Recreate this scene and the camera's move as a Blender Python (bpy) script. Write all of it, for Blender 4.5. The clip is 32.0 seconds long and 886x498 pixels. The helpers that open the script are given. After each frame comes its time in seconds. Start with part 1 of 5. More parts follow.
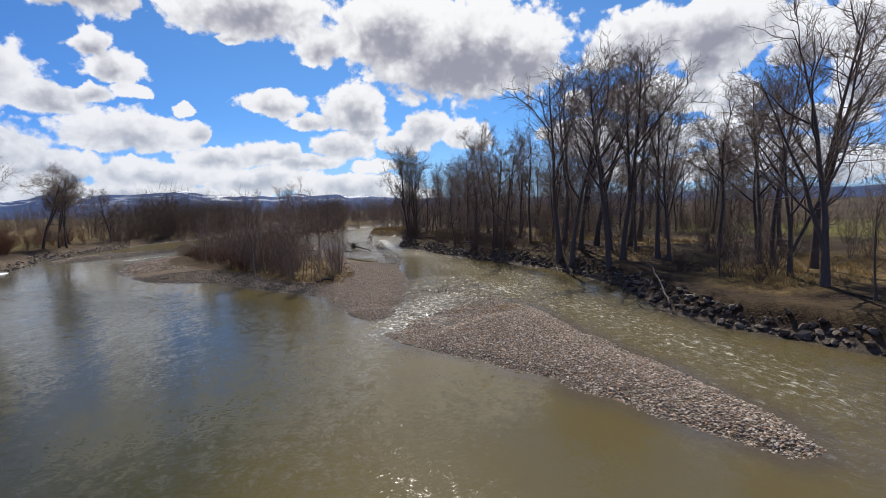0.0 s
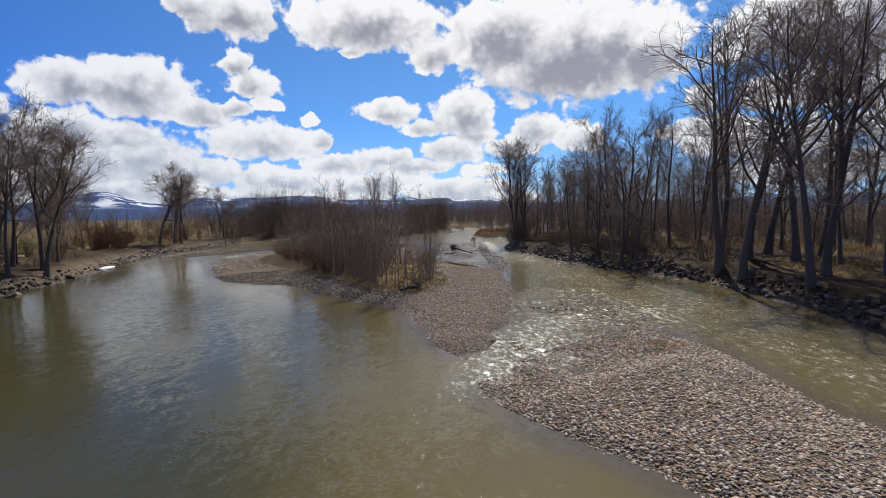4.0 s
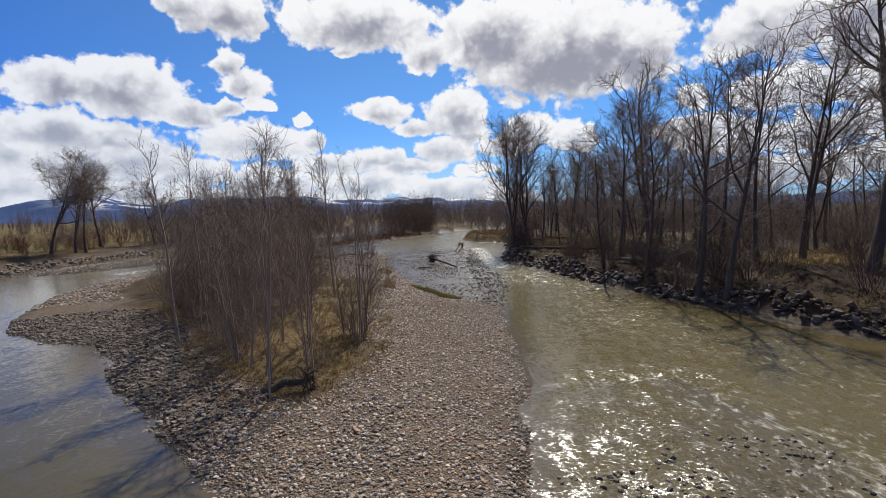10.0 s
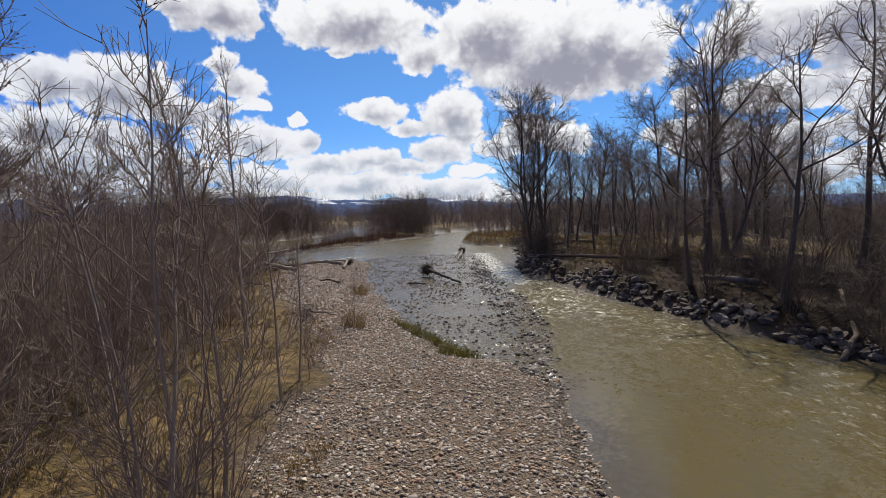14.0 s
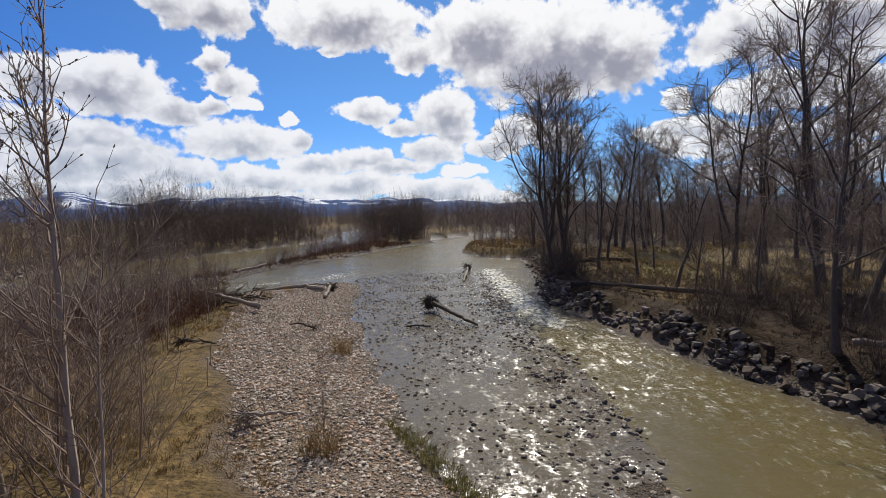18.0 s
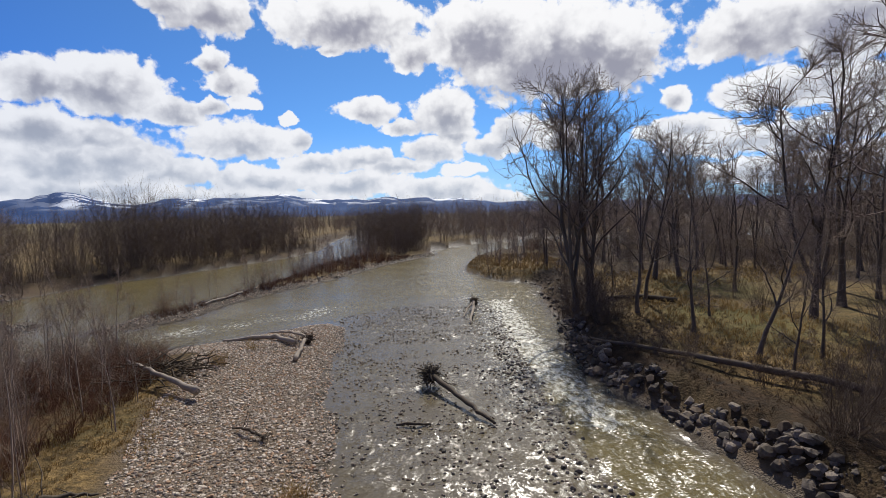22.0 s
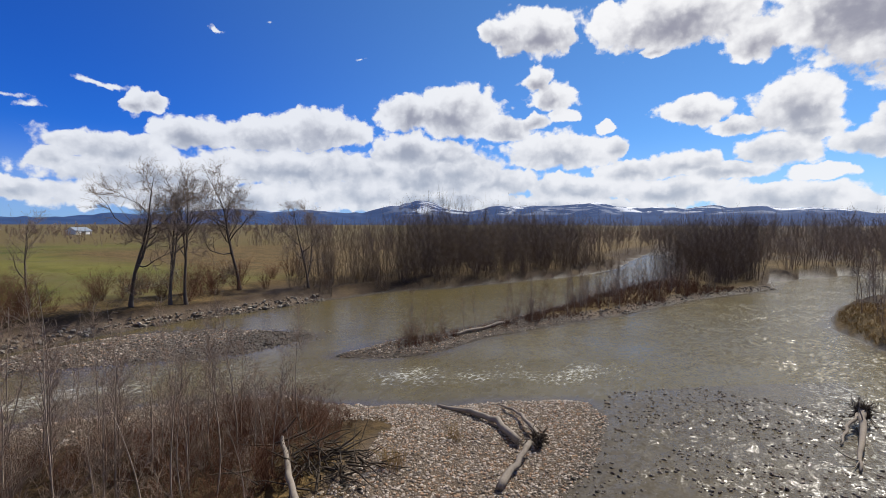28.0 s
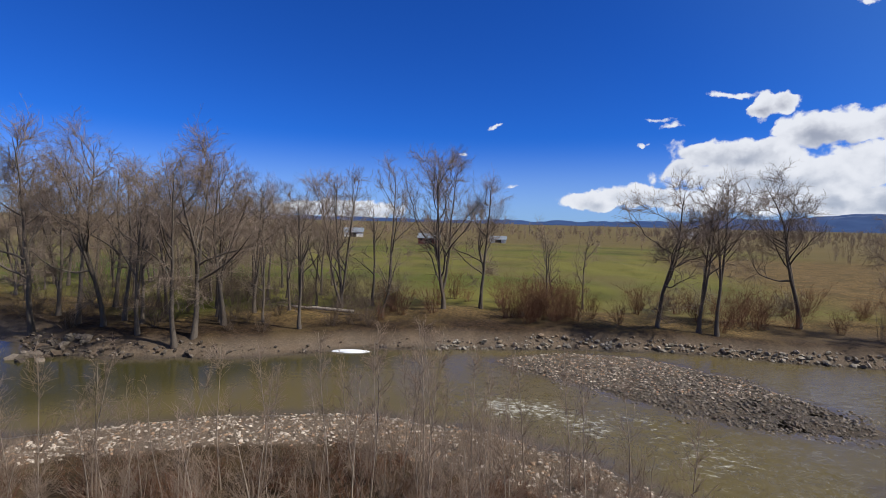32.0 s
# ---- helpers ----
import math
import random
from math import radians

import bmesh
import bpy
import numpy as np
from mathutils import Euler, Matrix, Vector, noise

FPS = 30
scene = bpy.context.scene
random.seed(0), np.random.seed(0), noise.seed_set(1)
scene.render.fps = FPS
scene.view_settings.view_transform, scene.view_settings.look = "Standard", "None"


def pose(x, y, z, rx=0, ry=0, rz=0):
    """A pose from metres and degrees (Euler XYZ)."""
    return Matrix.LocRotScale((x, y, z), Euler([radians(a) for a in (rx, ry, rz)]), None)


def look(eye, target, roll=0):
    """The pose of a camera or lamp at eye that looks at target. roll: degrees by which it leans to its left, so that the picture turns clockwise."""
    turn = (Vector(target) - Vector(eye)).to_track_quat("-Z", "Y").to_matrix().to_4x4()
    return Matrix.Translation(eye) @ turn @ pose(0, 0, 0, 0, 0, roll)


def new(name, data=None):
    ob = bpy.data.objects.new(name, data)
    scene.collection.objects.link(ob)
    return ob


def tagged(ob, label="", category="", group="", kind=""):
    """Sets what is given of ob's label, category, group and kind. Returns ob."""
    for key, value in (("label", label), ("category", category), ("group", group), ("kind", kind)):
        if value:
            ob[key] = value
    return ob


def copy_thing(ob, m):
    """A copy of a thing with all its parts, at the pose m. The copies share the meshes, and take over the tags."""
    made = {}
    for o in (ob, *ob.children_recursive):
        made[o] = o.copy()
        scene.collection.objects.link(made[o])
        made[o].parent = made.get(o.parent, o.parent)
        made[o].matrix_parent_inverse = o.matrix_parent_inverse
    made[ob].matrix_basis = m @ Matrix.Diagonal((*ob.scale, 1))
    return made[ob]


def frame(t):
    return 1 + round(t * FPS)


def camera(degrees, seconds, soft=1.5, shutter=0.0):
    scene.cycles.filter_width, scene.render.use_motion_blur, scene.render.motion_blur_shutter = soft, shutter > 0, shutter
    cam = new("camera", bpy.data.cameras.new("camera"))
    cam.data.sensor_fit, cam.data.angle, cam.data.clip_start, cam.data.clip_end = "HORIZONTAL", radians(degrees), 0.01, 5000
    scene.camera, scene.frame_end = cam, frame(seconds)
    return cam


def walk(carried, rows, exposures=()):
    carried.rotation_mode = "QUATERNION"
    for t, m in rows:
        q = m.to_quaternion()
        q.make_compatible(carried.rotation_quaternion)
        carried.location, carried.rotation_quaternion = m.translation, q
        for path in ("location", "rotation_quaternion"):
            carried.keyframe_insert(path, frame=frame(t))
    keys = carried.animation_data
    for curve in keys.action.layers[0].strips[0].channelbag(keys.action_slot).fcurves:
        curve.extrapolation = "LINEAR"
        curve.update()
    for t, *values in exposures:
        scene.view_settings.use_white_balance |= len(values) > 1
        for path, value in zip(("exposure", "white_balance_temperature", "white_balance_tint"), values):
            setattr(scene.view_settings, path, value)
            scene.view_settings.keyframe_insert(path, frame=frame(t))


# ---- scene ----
cam = camera(83.9, 32.0, soft=0.6)
PATH = [
    (0, (0.00, -54.00, 6.60), (1.741, -44.188, 5.760), -1.57),
    (0.5, (0.06, -53.01, 6.51), (1.812, -43.202, 5.685), -1.48),
    (1, (0.12, -51.99, 6.42), (1.883, -42.180, 5.608), -1.34),
    (1.5, (0.19, -50.89, 6.33), (1.976, -41.088, 5.526), -1.19),
    (2, (0.31, -49.75, 6.23), (2.108, -39.949, 5.435), -1.08),
    (2.5, (0.49, -48.57, 6.14), (2.287, -38.763, 5.340), -0.94),
    (3, (0.68, -47.36, 6.00), (2.318, -37.521, 5.216), -0.91),
    (3.5, (0.86, -45.91, 5.88), (1.300, -35.944, 5.137), -1.07),
    (4, (0.92, -44.53, 5.77), (0.531, -34.566, 5.050), -1.16),
    (4.5, (0.88, -43.12, 5.74), (0.452, -33.151, 5.028), -1.17),
    (6.5, (1.66, -37.39, 5.90), (1.303, -27.422, 5.166), -1.43),
    (7, (1.84, -35.87, 5.89), (1.490, -25.900, 5.155), -1.44),
    (7.5, (2.01, -34.25, 5.88), (1.666, -24.281, 5.146), -1.39),
    (8, (2.12, -32.53, 5.86), (1.799, -22.562, 5.130), -1.32),
    (8.5, (2.20, -30.68, 5.82), (1.906, -20.710, 5.090), -1.28),
    (9, (2.27, -28.77, 5.77), (1.997, -18.799, 5.029), -1.30),
    (9.5, (2.30, -26.84, 5.69), (2.036, -16.868, 4.944), -1.36),
    (10, (2.28, -24.88, 5.57), (2.017, -14.907, 4.843), -1.45),
    (10.5, (2.23, -23.01, 5.50), (1.977, -13.044, 4.782), -1.56),
    (11, (2.17, -21.27, 5.50), (1.925, -11.299, 4.772), -1.57),
    (11.5, (2.09, -19.49, 5.49), (1.863, -9.515, 4.758), -1.50),
    (12, (2.01, -17.63, 5.44), (1.793, -7.657, 4.700), -1.41),
    (12.5, (1.92, -15.84, 5.35), (1.719, -5.871, 4.616), -1.32),
    (13, (1.84, -14.16, 5.27), (1.651, -4.186, 4.545), -1.26),
    (13.5, (1.75, -12.55, 5.21), (1.577, -2.574, 4.486), -1.21),
    (14, (1.64, -11.05, 5.16), (1.485, -1.081, 4.447), -1.15),
    (14.5, (1.53, -9.67, 5.14), (1.385, 0.306, 4.435), -1.06),
    (16.5, (0.80, -5.39, 5.91), (0.774, 4.587, 5.190), -1.31),
    (17, (0.72, -4.31, 6.02), (0.706, 5.668, 5.303), -1.25),
    (17.5, (0.63, -3.24, 6.14), (0.629, 6.732, 5.417), -1.22),
    (18, (0.55, -2.17, 6.30), (0.549, 7.808, 5.580), -1.21),
    (18.5, (0.47, -1.10, 6.54), (0.484, 8.875, 5.818), -1.22),
    (19, (0.42, -0.06, 6.83), (0.432, 9.918, 6.114), -1.26),
    (19.5, (0.40, 0.96, 7.14), (0.404, 10.936, 6.426), -1.32),
    (20, (0.40, 1.96, 7.44), (0.402, 11.933, 6.718), -1.37),
    (20.5, (0.41, 2.94, 7.71), (0.407, 12.914, 6.984), -1.41),
    (21, (0.42, 3.88, 7.98), (0.422, 13.857, 7.242), -1.44),
    (21.5, (0.45, 4.79, 8.25), (0.451, 14.759, 7.512), -1.44),
    (22, (0.47, 5.66, 8.53), (0.464, 15.634, 7.789), -1.43),
    (22.5, (0.45, 6.53, 8.81), (0.446, 16.503, 8.070), -1.42),
    (23, (0.43, 7.43, 9.09), (0.427, 17.406, 8.351), -1.40),
    (23.5, (0.43, 8.35, 9.34), (0.422, 18.324, 8.608), -1.41),
    (24, (0.42, 9.24, 9.52), (0.405, 19.211, 8.786), -1.43),
    (24.5, (0.42, 10.09, 9.60), (0.366, 20.059, 8.868), -1.41),
    (26.5, (-0.29, 14.97, 8.97), (-3.036, 24.569, 8.411), -0.56),
    (27, (-0.26, 16.02, 9.16), (-3.974, 25.290, 8.625), -0.29),
    (27.5, (-0.21, 17.08, 9.35), (-4.898, 25.902, 8.830), -0.10),
    (28, (-0.19, 18.20, 9.51), (-5.901, 26.395, 9.003), 0.06),
    (28.5, (-0.23, 19.26, 9.64), (-6.930, 26.662, 9.128), 0.18),
    (29, (-0.32, 20.23, 9.73), (-7.833, 26.816, 9.214), 0.18),
    (29.5, (-0.58, 21.40, 9.79), (-8.746, 27.146, 9.284), 0.09),
    (30, (-1.14, 22.73, 9.85), (-9.954, 27.432, 9.366), 0.15),
    (30.5, (-1.91, 24.03, 9.96), (-11.320, 27.396, 9.497), 0.48),
    (31, (-2.66, 25.21, 10.17), (-12.480, 27.052, 9.708), 0.85),
    (31.5, (-3.41, 26.16, 10.46), (-13.392, 26.352, 9.966), 1.13),
    (32, (-4.26, 26.98, 10.76), (-14.126, 25.439, 10.207), 1.35),
]
walk(cam, [(t, look(eye, target, roll)) for t, eye, target, roll in PATH])

# ---- world, sun ----
SUN_AZ, SUN_EL = 10.0, 48.0          # degrees to the right of +y, and above the horizon
scene.view_settings.exposure = 0.0


class Nodes:
    """Small writer for node trees."""

    def __init__(self, tree):
        self.tree = tree
        tree.nodes.clear()

    def add(self, kind, *values, out=0, **props):
        node = self.tree.nodes.new(kind)
        for key, value in props.items():
            setattr(node, key, value)
        for n, value in enumerate(values):
            self.set(node, n, value)
        return node.outputs[out] if len(node.outputs) else node

    def set(self, node, key, value):
        if value is None:
            return
        if isinstance(value, bpy.types.NodeSocket):
            self.tree.links.new(value, node.inputs[key])
        else:
            node.inputs[key].default_value = value

    def math(self, op, a, b=None, c=None, clamp=False):
        return self.add("ShaderNodeMath", a, b, c, operation=op, use_clamp=clamp)

    def vec(self, op, a, b=None, c=None, out=0):
        return self.add("ShaderNodeVectorMath", a, b, c, out=out, operation=op)

    def ramp(self, fac, lo, hi, a=0.0, b=1.0):
        return self.add("ShaderNodeMapRange", fac, lo, hi, a, b, interpolation_type="SMOOTHSTEP")

    def noise(self, vector, scale, detail=4.0, rough=0.55, out=0):
        node = self.tree.nodes.new("ShaderNodeTexNoise")
        for key, value in (("Vector", vector), ("Scale", scale), ("Detail", detail), ("Roughness", rough)):
            self.set(node, key, value)
        return node.outputs[out] if len(node.outputs) else node

    def mix(self, fac, a, b):
        node = self.tree.nodes.new("ShaderNodeMix")
        node.data_type = "RGBA"
        for key, value in ((0, fac), (6, a), (7, b)):
            if not isinstance(value, bpy.types.NodeSocket) and key > 0 and len(value) == 3:
                value = (*value, 1.0)
            self.set(node, key, value)
        return node.outputs[2]


# Cumulus clouds: azimuth, elevation, half width and half height in degrees.
HIGH_CLOUDS = [
    (13.1, 17.0, 12.0, 5.4), (4.7, 19.2, 6.9, 4.1), (19.9, 16.0, 4.2, 4.1), (-10.4, 20.4, 8.6, 2.9), (-3.0, 17.5, 2.9, 2.0), (-24.4, 20.5, 5.0, 2.5),
    (-27.7, 20.8, 3.0, 1.4), (-11.8, 17.7, 1.8, 1.0), (-38.8, 12.5, 3.5, 2.0), (-33.2, 12.7, 5.2, 2.8), (-24.2, 15.7, 1.8, 1.3), (-22.4, 14.0, 2.7, 1.5),
    (-21.4, 12.0, 1.8, 0.7), (32.1, 16.4, 6.4, 3.0), (38.5, 14.6, 4.3, 2.7), (-44.1, 17.7, 0.9, 0.3)]
CLOUDS_LEFT = [
    (-28.3, 10.8, 4.2, 1.4), (-24.4, 11.4, 1.6, 1.1), (-21.6, 8.1, 6.4, 2.2), (-40.4, 8.3, 2.8, 1.4), (-35.5, 8.0, 4.7, 1.8), (-76.1, 11.0, 1.9, 0.5),
    (-74.1, 10.4, 1.6, 0.5), (-69.1, 13.0, 3.0, 0.5), (-66.5, 11.9, 1.1, 1.1), (-64.9, 11.8, 1.4, 1.0), (-77.2, 8.6, 0.7, 0.3), (-58.9, 19.2, 0.9, 0.3),
    (-54.0, 20.5, 0.6, 0.4), (-48.3, 10.3, 5.4, 2.1), (-54.6, 9.7, 4.6, 2.0), (-61.5, 9.1, 4.3, 1.7), (-68.4, 7.4, 5.8, 1.5), (-73.2, 6.1, 2.0, 1.0),
    (-39.2, 8.5, 3.9, 1.9), (-34.7, 6.2, 8.3, 2.5), (-50.2, 6.2, 12.6, 2.3), (-96.8, 8.0, 1.0, 0.2), (-93.3, 10.8, 1.2, 0.4)]
CLOUDS_RIGHT = [
    (-16.8, 10.6, 1.3, 0.8), (-8.0, 11.6, 3.8, 1.4), (0.4, 11.2, 4.0, 2.6), (-4.2, 9.8, 2.6, 1.0), (1.9, 9.0, 2.9, 1.2), (8.7, 9.2, 3.0, 2.0),
    (13.0, 8.2, 3.1, 1.7), (-15.8, 8.5, 1.8, 1.2), (-9.1, 6.4, 3.9, 1.4), (-1.0, 7.2, 3.9, 1.5), (6.4, 7.6, 3.8, 1.4), (25.1, 11.1, 1.8, 1.1),
    (25.9, 8.1, 4.3, 1.3), (29.7, 6.8, 1.7, 1.1), (35.0, 6.4, 2.6, 1.4), (34.1, 8.2, 0.7, 0.7), (37.1, 8.3, 0.8, 0.4), (31.8, 8.5, 0.6, 0.5),
    (34.9, 10.9, 6.1, 1.8), (39.8, 10.2, 3.0, 1.9)]
BANK_CLOUDS = [
    (39.1, 16.3, 6.3, 3.0), (45.9, 14.4, 3.3, 2.6), (50.1, 10.6, 2.2, 2.8), (50.4, 15.0, 2.2, 2.6), (31.0, 6.3, 7.3, 1.4), (39.8, 7.2, 5.3, 1.3),
    (43.6, 4.2, 6.7, 1.6), (49.1, 2.8, 4.3, 1.5), (34.3, 3.3, 7.5, 1.4), (47.7, 7.1, 3.6, 1.0)]
LOW_CLOUDS = [
    (-14.1, 5.8, 3.7, 1.2), (-5.3, 5.4, 4.5, 1.1), (2.5, 4.9, 2.6, 0.8), (-36.9, 5.6, 6.3, 1.7), (-28.7, 4.8, 6.0, 1.7), (-19.6, 4.0, 6.9, 1.5),
    (-10.5, 3.6, 6.9, 1.4), (-0.2, 2.7, 7.1, 1.3), (-35.8, 3.0, 7.8, 1.4), (6.3, 1.6, 3.9, 1.0), (-23.6, 2.1, 14.1, 1.1), (-64.7, 5.1, 10.5, 1.8),
    (-81.7, 2.6, 2.3, 1.0), (-76.3, 3.2, 4.9, 1.2), (-60.1, 2.8, 17.4, 1.5), (-41.1, 3.3, 9.7, 1.7), (-91.2, 3.9, 1.2, 0.5), (-82.7, 2.6, 2.9, 0.9),
    (-111.5, 1.0, 8.1, 1.0), (-78.0, 3.4, 3.4, 1.1)]

world = bpy.data.worlds.new("sky")
scene.world = world
world.use_nodes = True
w = Nodes(world.node_tree)
sky = w.add("ShaderNodeTexSky", sky_type="NISHITA", sun_disc=False, sun_elevation=radians(SUN_EL), sun_rotation=radians(SUN_AZ),
            altitude=1200.0, air_density=1.0, dust_density=0.25, ozone_density=2.5)
ray_way = w.add("ShaderNodeTexCoord", out=0)
axis_split = world.node_tree.nodes.new("ShaderNodeSeparateXYZ")
w.set(axis_split, 0, ray_way)
sx, sy, sz = axis_split.outputs
azimuth = w.math("MULTIPLY", w.math("ARCTAN2", sx, sy), 180 / math.pi)
elevation = w.math("MULTIPLY", w.math("ARCSINE", sz), 180 / math.pi)
flat = w.add("ShaderNodeCombineXYZ", azimuth, elevation, 0.0)
billow = w.noise(flat, 0.30, 5.0, 0.55, out=1)
fine = w.noise(flat, 1.1, 6.0, 0.6)
warped = w.vec("ADD", flat, w.vec("MULTIPLY", w.vec("SUBTRACT", billow, (0.5, 0.5, 0.5)), (3.6, 2.4, 0.0)))
heads = w.add("ShaderNodeTexVoronoi", w.vec("MULTIPLY", warped, (1.0, 1.25, 1.0)), None, 0.42, feature="SMOOTH_F1")
knobs = w.add("ShaderNodeTexVoronoi", w.vec("MULTIPLY", warped, (1.0, 1.2, 1.0)), None, 1.15, feature="SMOOTH_F1")
puffy = w.math("ADD", w.math("MULTIPLY", w.math("SUBTRACT", 0.42, heads), 0.50), w.math("MULTIPLY", w.math("SUBTRACT", 0.42, knobs), 0.34))
body = belly = None
for a, e, ra, re in HIGH_CLOUDS + CLOUDS_LEFT + CLOUDS_RIGHT + BANK_CLOUDS + LOW_CLOUDS:
    away = w.vec("LENGTH", w.vec("MULTIPLY_ADD", warped, (1 / ra, 1 / re, 0.0), (-a / ra, -e / re, 0.0)), out=1)
    puff = w.math("SUBTRACT", 1.24, away) if re > 0.6 else w.math("MULTIPLY", w.math("SUBTRACT", 1.0, away), 0.42)
    body = puff if body is None else w.math("MAXIMUM", body, puff)
    if re > 0.9:
        under = w.vec("LENGTH", w.vec("MULTIPLY_ADD", warped, (0.95 / ra, 1.1 / re, 0.0), (-0.95 * a / ra, -1.1 * e / re + 0.38, 0.0)), out=1)
        under = w.math("MULTIPLY", w.math("SUBTRACT", 1.0, under), min(1.0, 0.45 + 0.14 * re))
        belly = under if belly is None else w.math("MAXIMUM", belly, under)
body = w.math("ADD", body, puffy)
body = w.math("ADD", body, w.math("MULTIPLY", w.math("SUBTRACT", fine, 0.5), 0.55))
cover = w.ramp(body, 0.10, 0.34)
lumpy = w.noise(w.vec("ADD", flat, (3.0, 1.2, 0.0)), 0.35, 4.0, 0.55)
core = w.math("ADD", belly, w.math("MULTIPLY", w.math("SUBTRACT", lumpy, 0.5), 0.9))
core = w.math("SUBTRACT", core, w.math("MULTIPLY", puffy, 0.95))
core = w.math("ADD", core, w.math("MULTIPLY", w.math("SUBTRACT", fine, 0.5), 0.3))
core = w.ramp(core, -0.08, 0.90)
high = w.ramp(elevation, 2.0, 16.0)
shade = w.mix(high, (0.47, 0.52, 0.61), (0.33, 0.335, 0.41))
cloud_colour = w.mix(core, (0.95, 0.95, 0.965), shade)
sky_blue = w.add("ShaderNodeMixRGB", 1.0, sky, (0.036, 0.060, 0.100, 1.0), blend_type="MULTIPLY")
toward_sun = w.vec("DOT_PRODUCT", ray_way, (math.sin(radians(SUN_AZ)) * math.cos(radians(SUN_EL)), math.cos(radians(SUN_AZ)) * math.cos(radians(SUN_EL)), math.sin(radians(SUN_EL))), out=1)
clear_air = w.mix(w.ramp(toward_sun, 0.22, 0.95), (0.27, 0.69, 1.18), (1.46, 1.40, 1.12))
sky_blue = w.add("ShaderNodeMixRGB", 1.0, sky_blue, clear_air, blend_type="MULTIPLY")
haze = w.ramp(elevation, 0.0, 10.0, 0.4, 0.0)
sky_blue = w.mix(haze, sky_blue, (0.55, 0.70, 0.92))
# scattered unseen cumulus added overhead and behind, grey to hold down the fill light
beyond = w.math("MAXIMUM", w.ramp(elevation, 23.5, 29.0), w.ramp(w.math("ABSOLUTE", w.math("ADD", azimuth, 12.0)), 134.0, 150.0))
beyond = w.math("MULTIPLY", beyond, w.ramp(elevation, 3.0, 9.0))
overhead = w.math("MULTIPLY", beyond, w.ramp(w.noise(ray_way, 2.4, 6.0, 0.55), 0.48, 0.58))
sky_blue = w.mix(overhead, sky_blue, (0.33, 0.32, 0.31))
# clouds glow more towards the sun
cloud_colour = w.add("ShaderNodeMixRGB", 1.0, cloud_colour, w.mix(w.ramp(toward_sun, 0.45, 0.95), (0.84, 0.87, 0.93), (1.0, 1.0, 1.0)), blend_type="MULTIPLY")
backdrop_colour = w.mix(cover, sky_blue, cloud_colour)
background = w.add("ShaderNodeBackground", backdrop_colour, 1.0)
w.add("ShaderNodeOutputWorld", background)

sun = new("sun", bpy.data.lights.new("sun", "SUN"))
sun.data.energy, sun.data.angle, sun.data.color = 5.0, radians(0.6), (1.0, 0.95, 0.86)
az, el = radians(SUN_AZ), radians(SUN_EL)
sun.matrix_world = look((math.sin(az) * math.cos(el) * 50, math.cos(az) * math.cos(el) * 50, math.sin(el) * 50), (0, 0, 0))

# ---- materials ----
def material(name, build, sheen=0.12):
    m = bpy.data.materials.new(name)
    m.use_nodes = True
    n = Nodes(m.node_tree)
    shader = m.node_tree.nodes.new("ShaderNodeBsdfPrincipled")
    n.set(shader, "Specular IOR Level", sheen)
    build(n, lambda key, value: n.set(shader, key, value))
    n.add("ShaderNodeOutputMaterial", shader.outputs[0])
    return m


def bump(n, height, strength, distance):
    node = n.tree.nodes.new("ShaderNodeBump")
    for key, value in (("Strength", strength), ("Distance", distance), ("Height", height)):
        n.set(node, key, value)
    return node.outputs[0]


def place(n):
    return n.add("ShaderNodeNewGeometry", out=0)


def painted(n, key):
    return n.add("ShaderNodeAttribute", out=2, attribute_name=key)


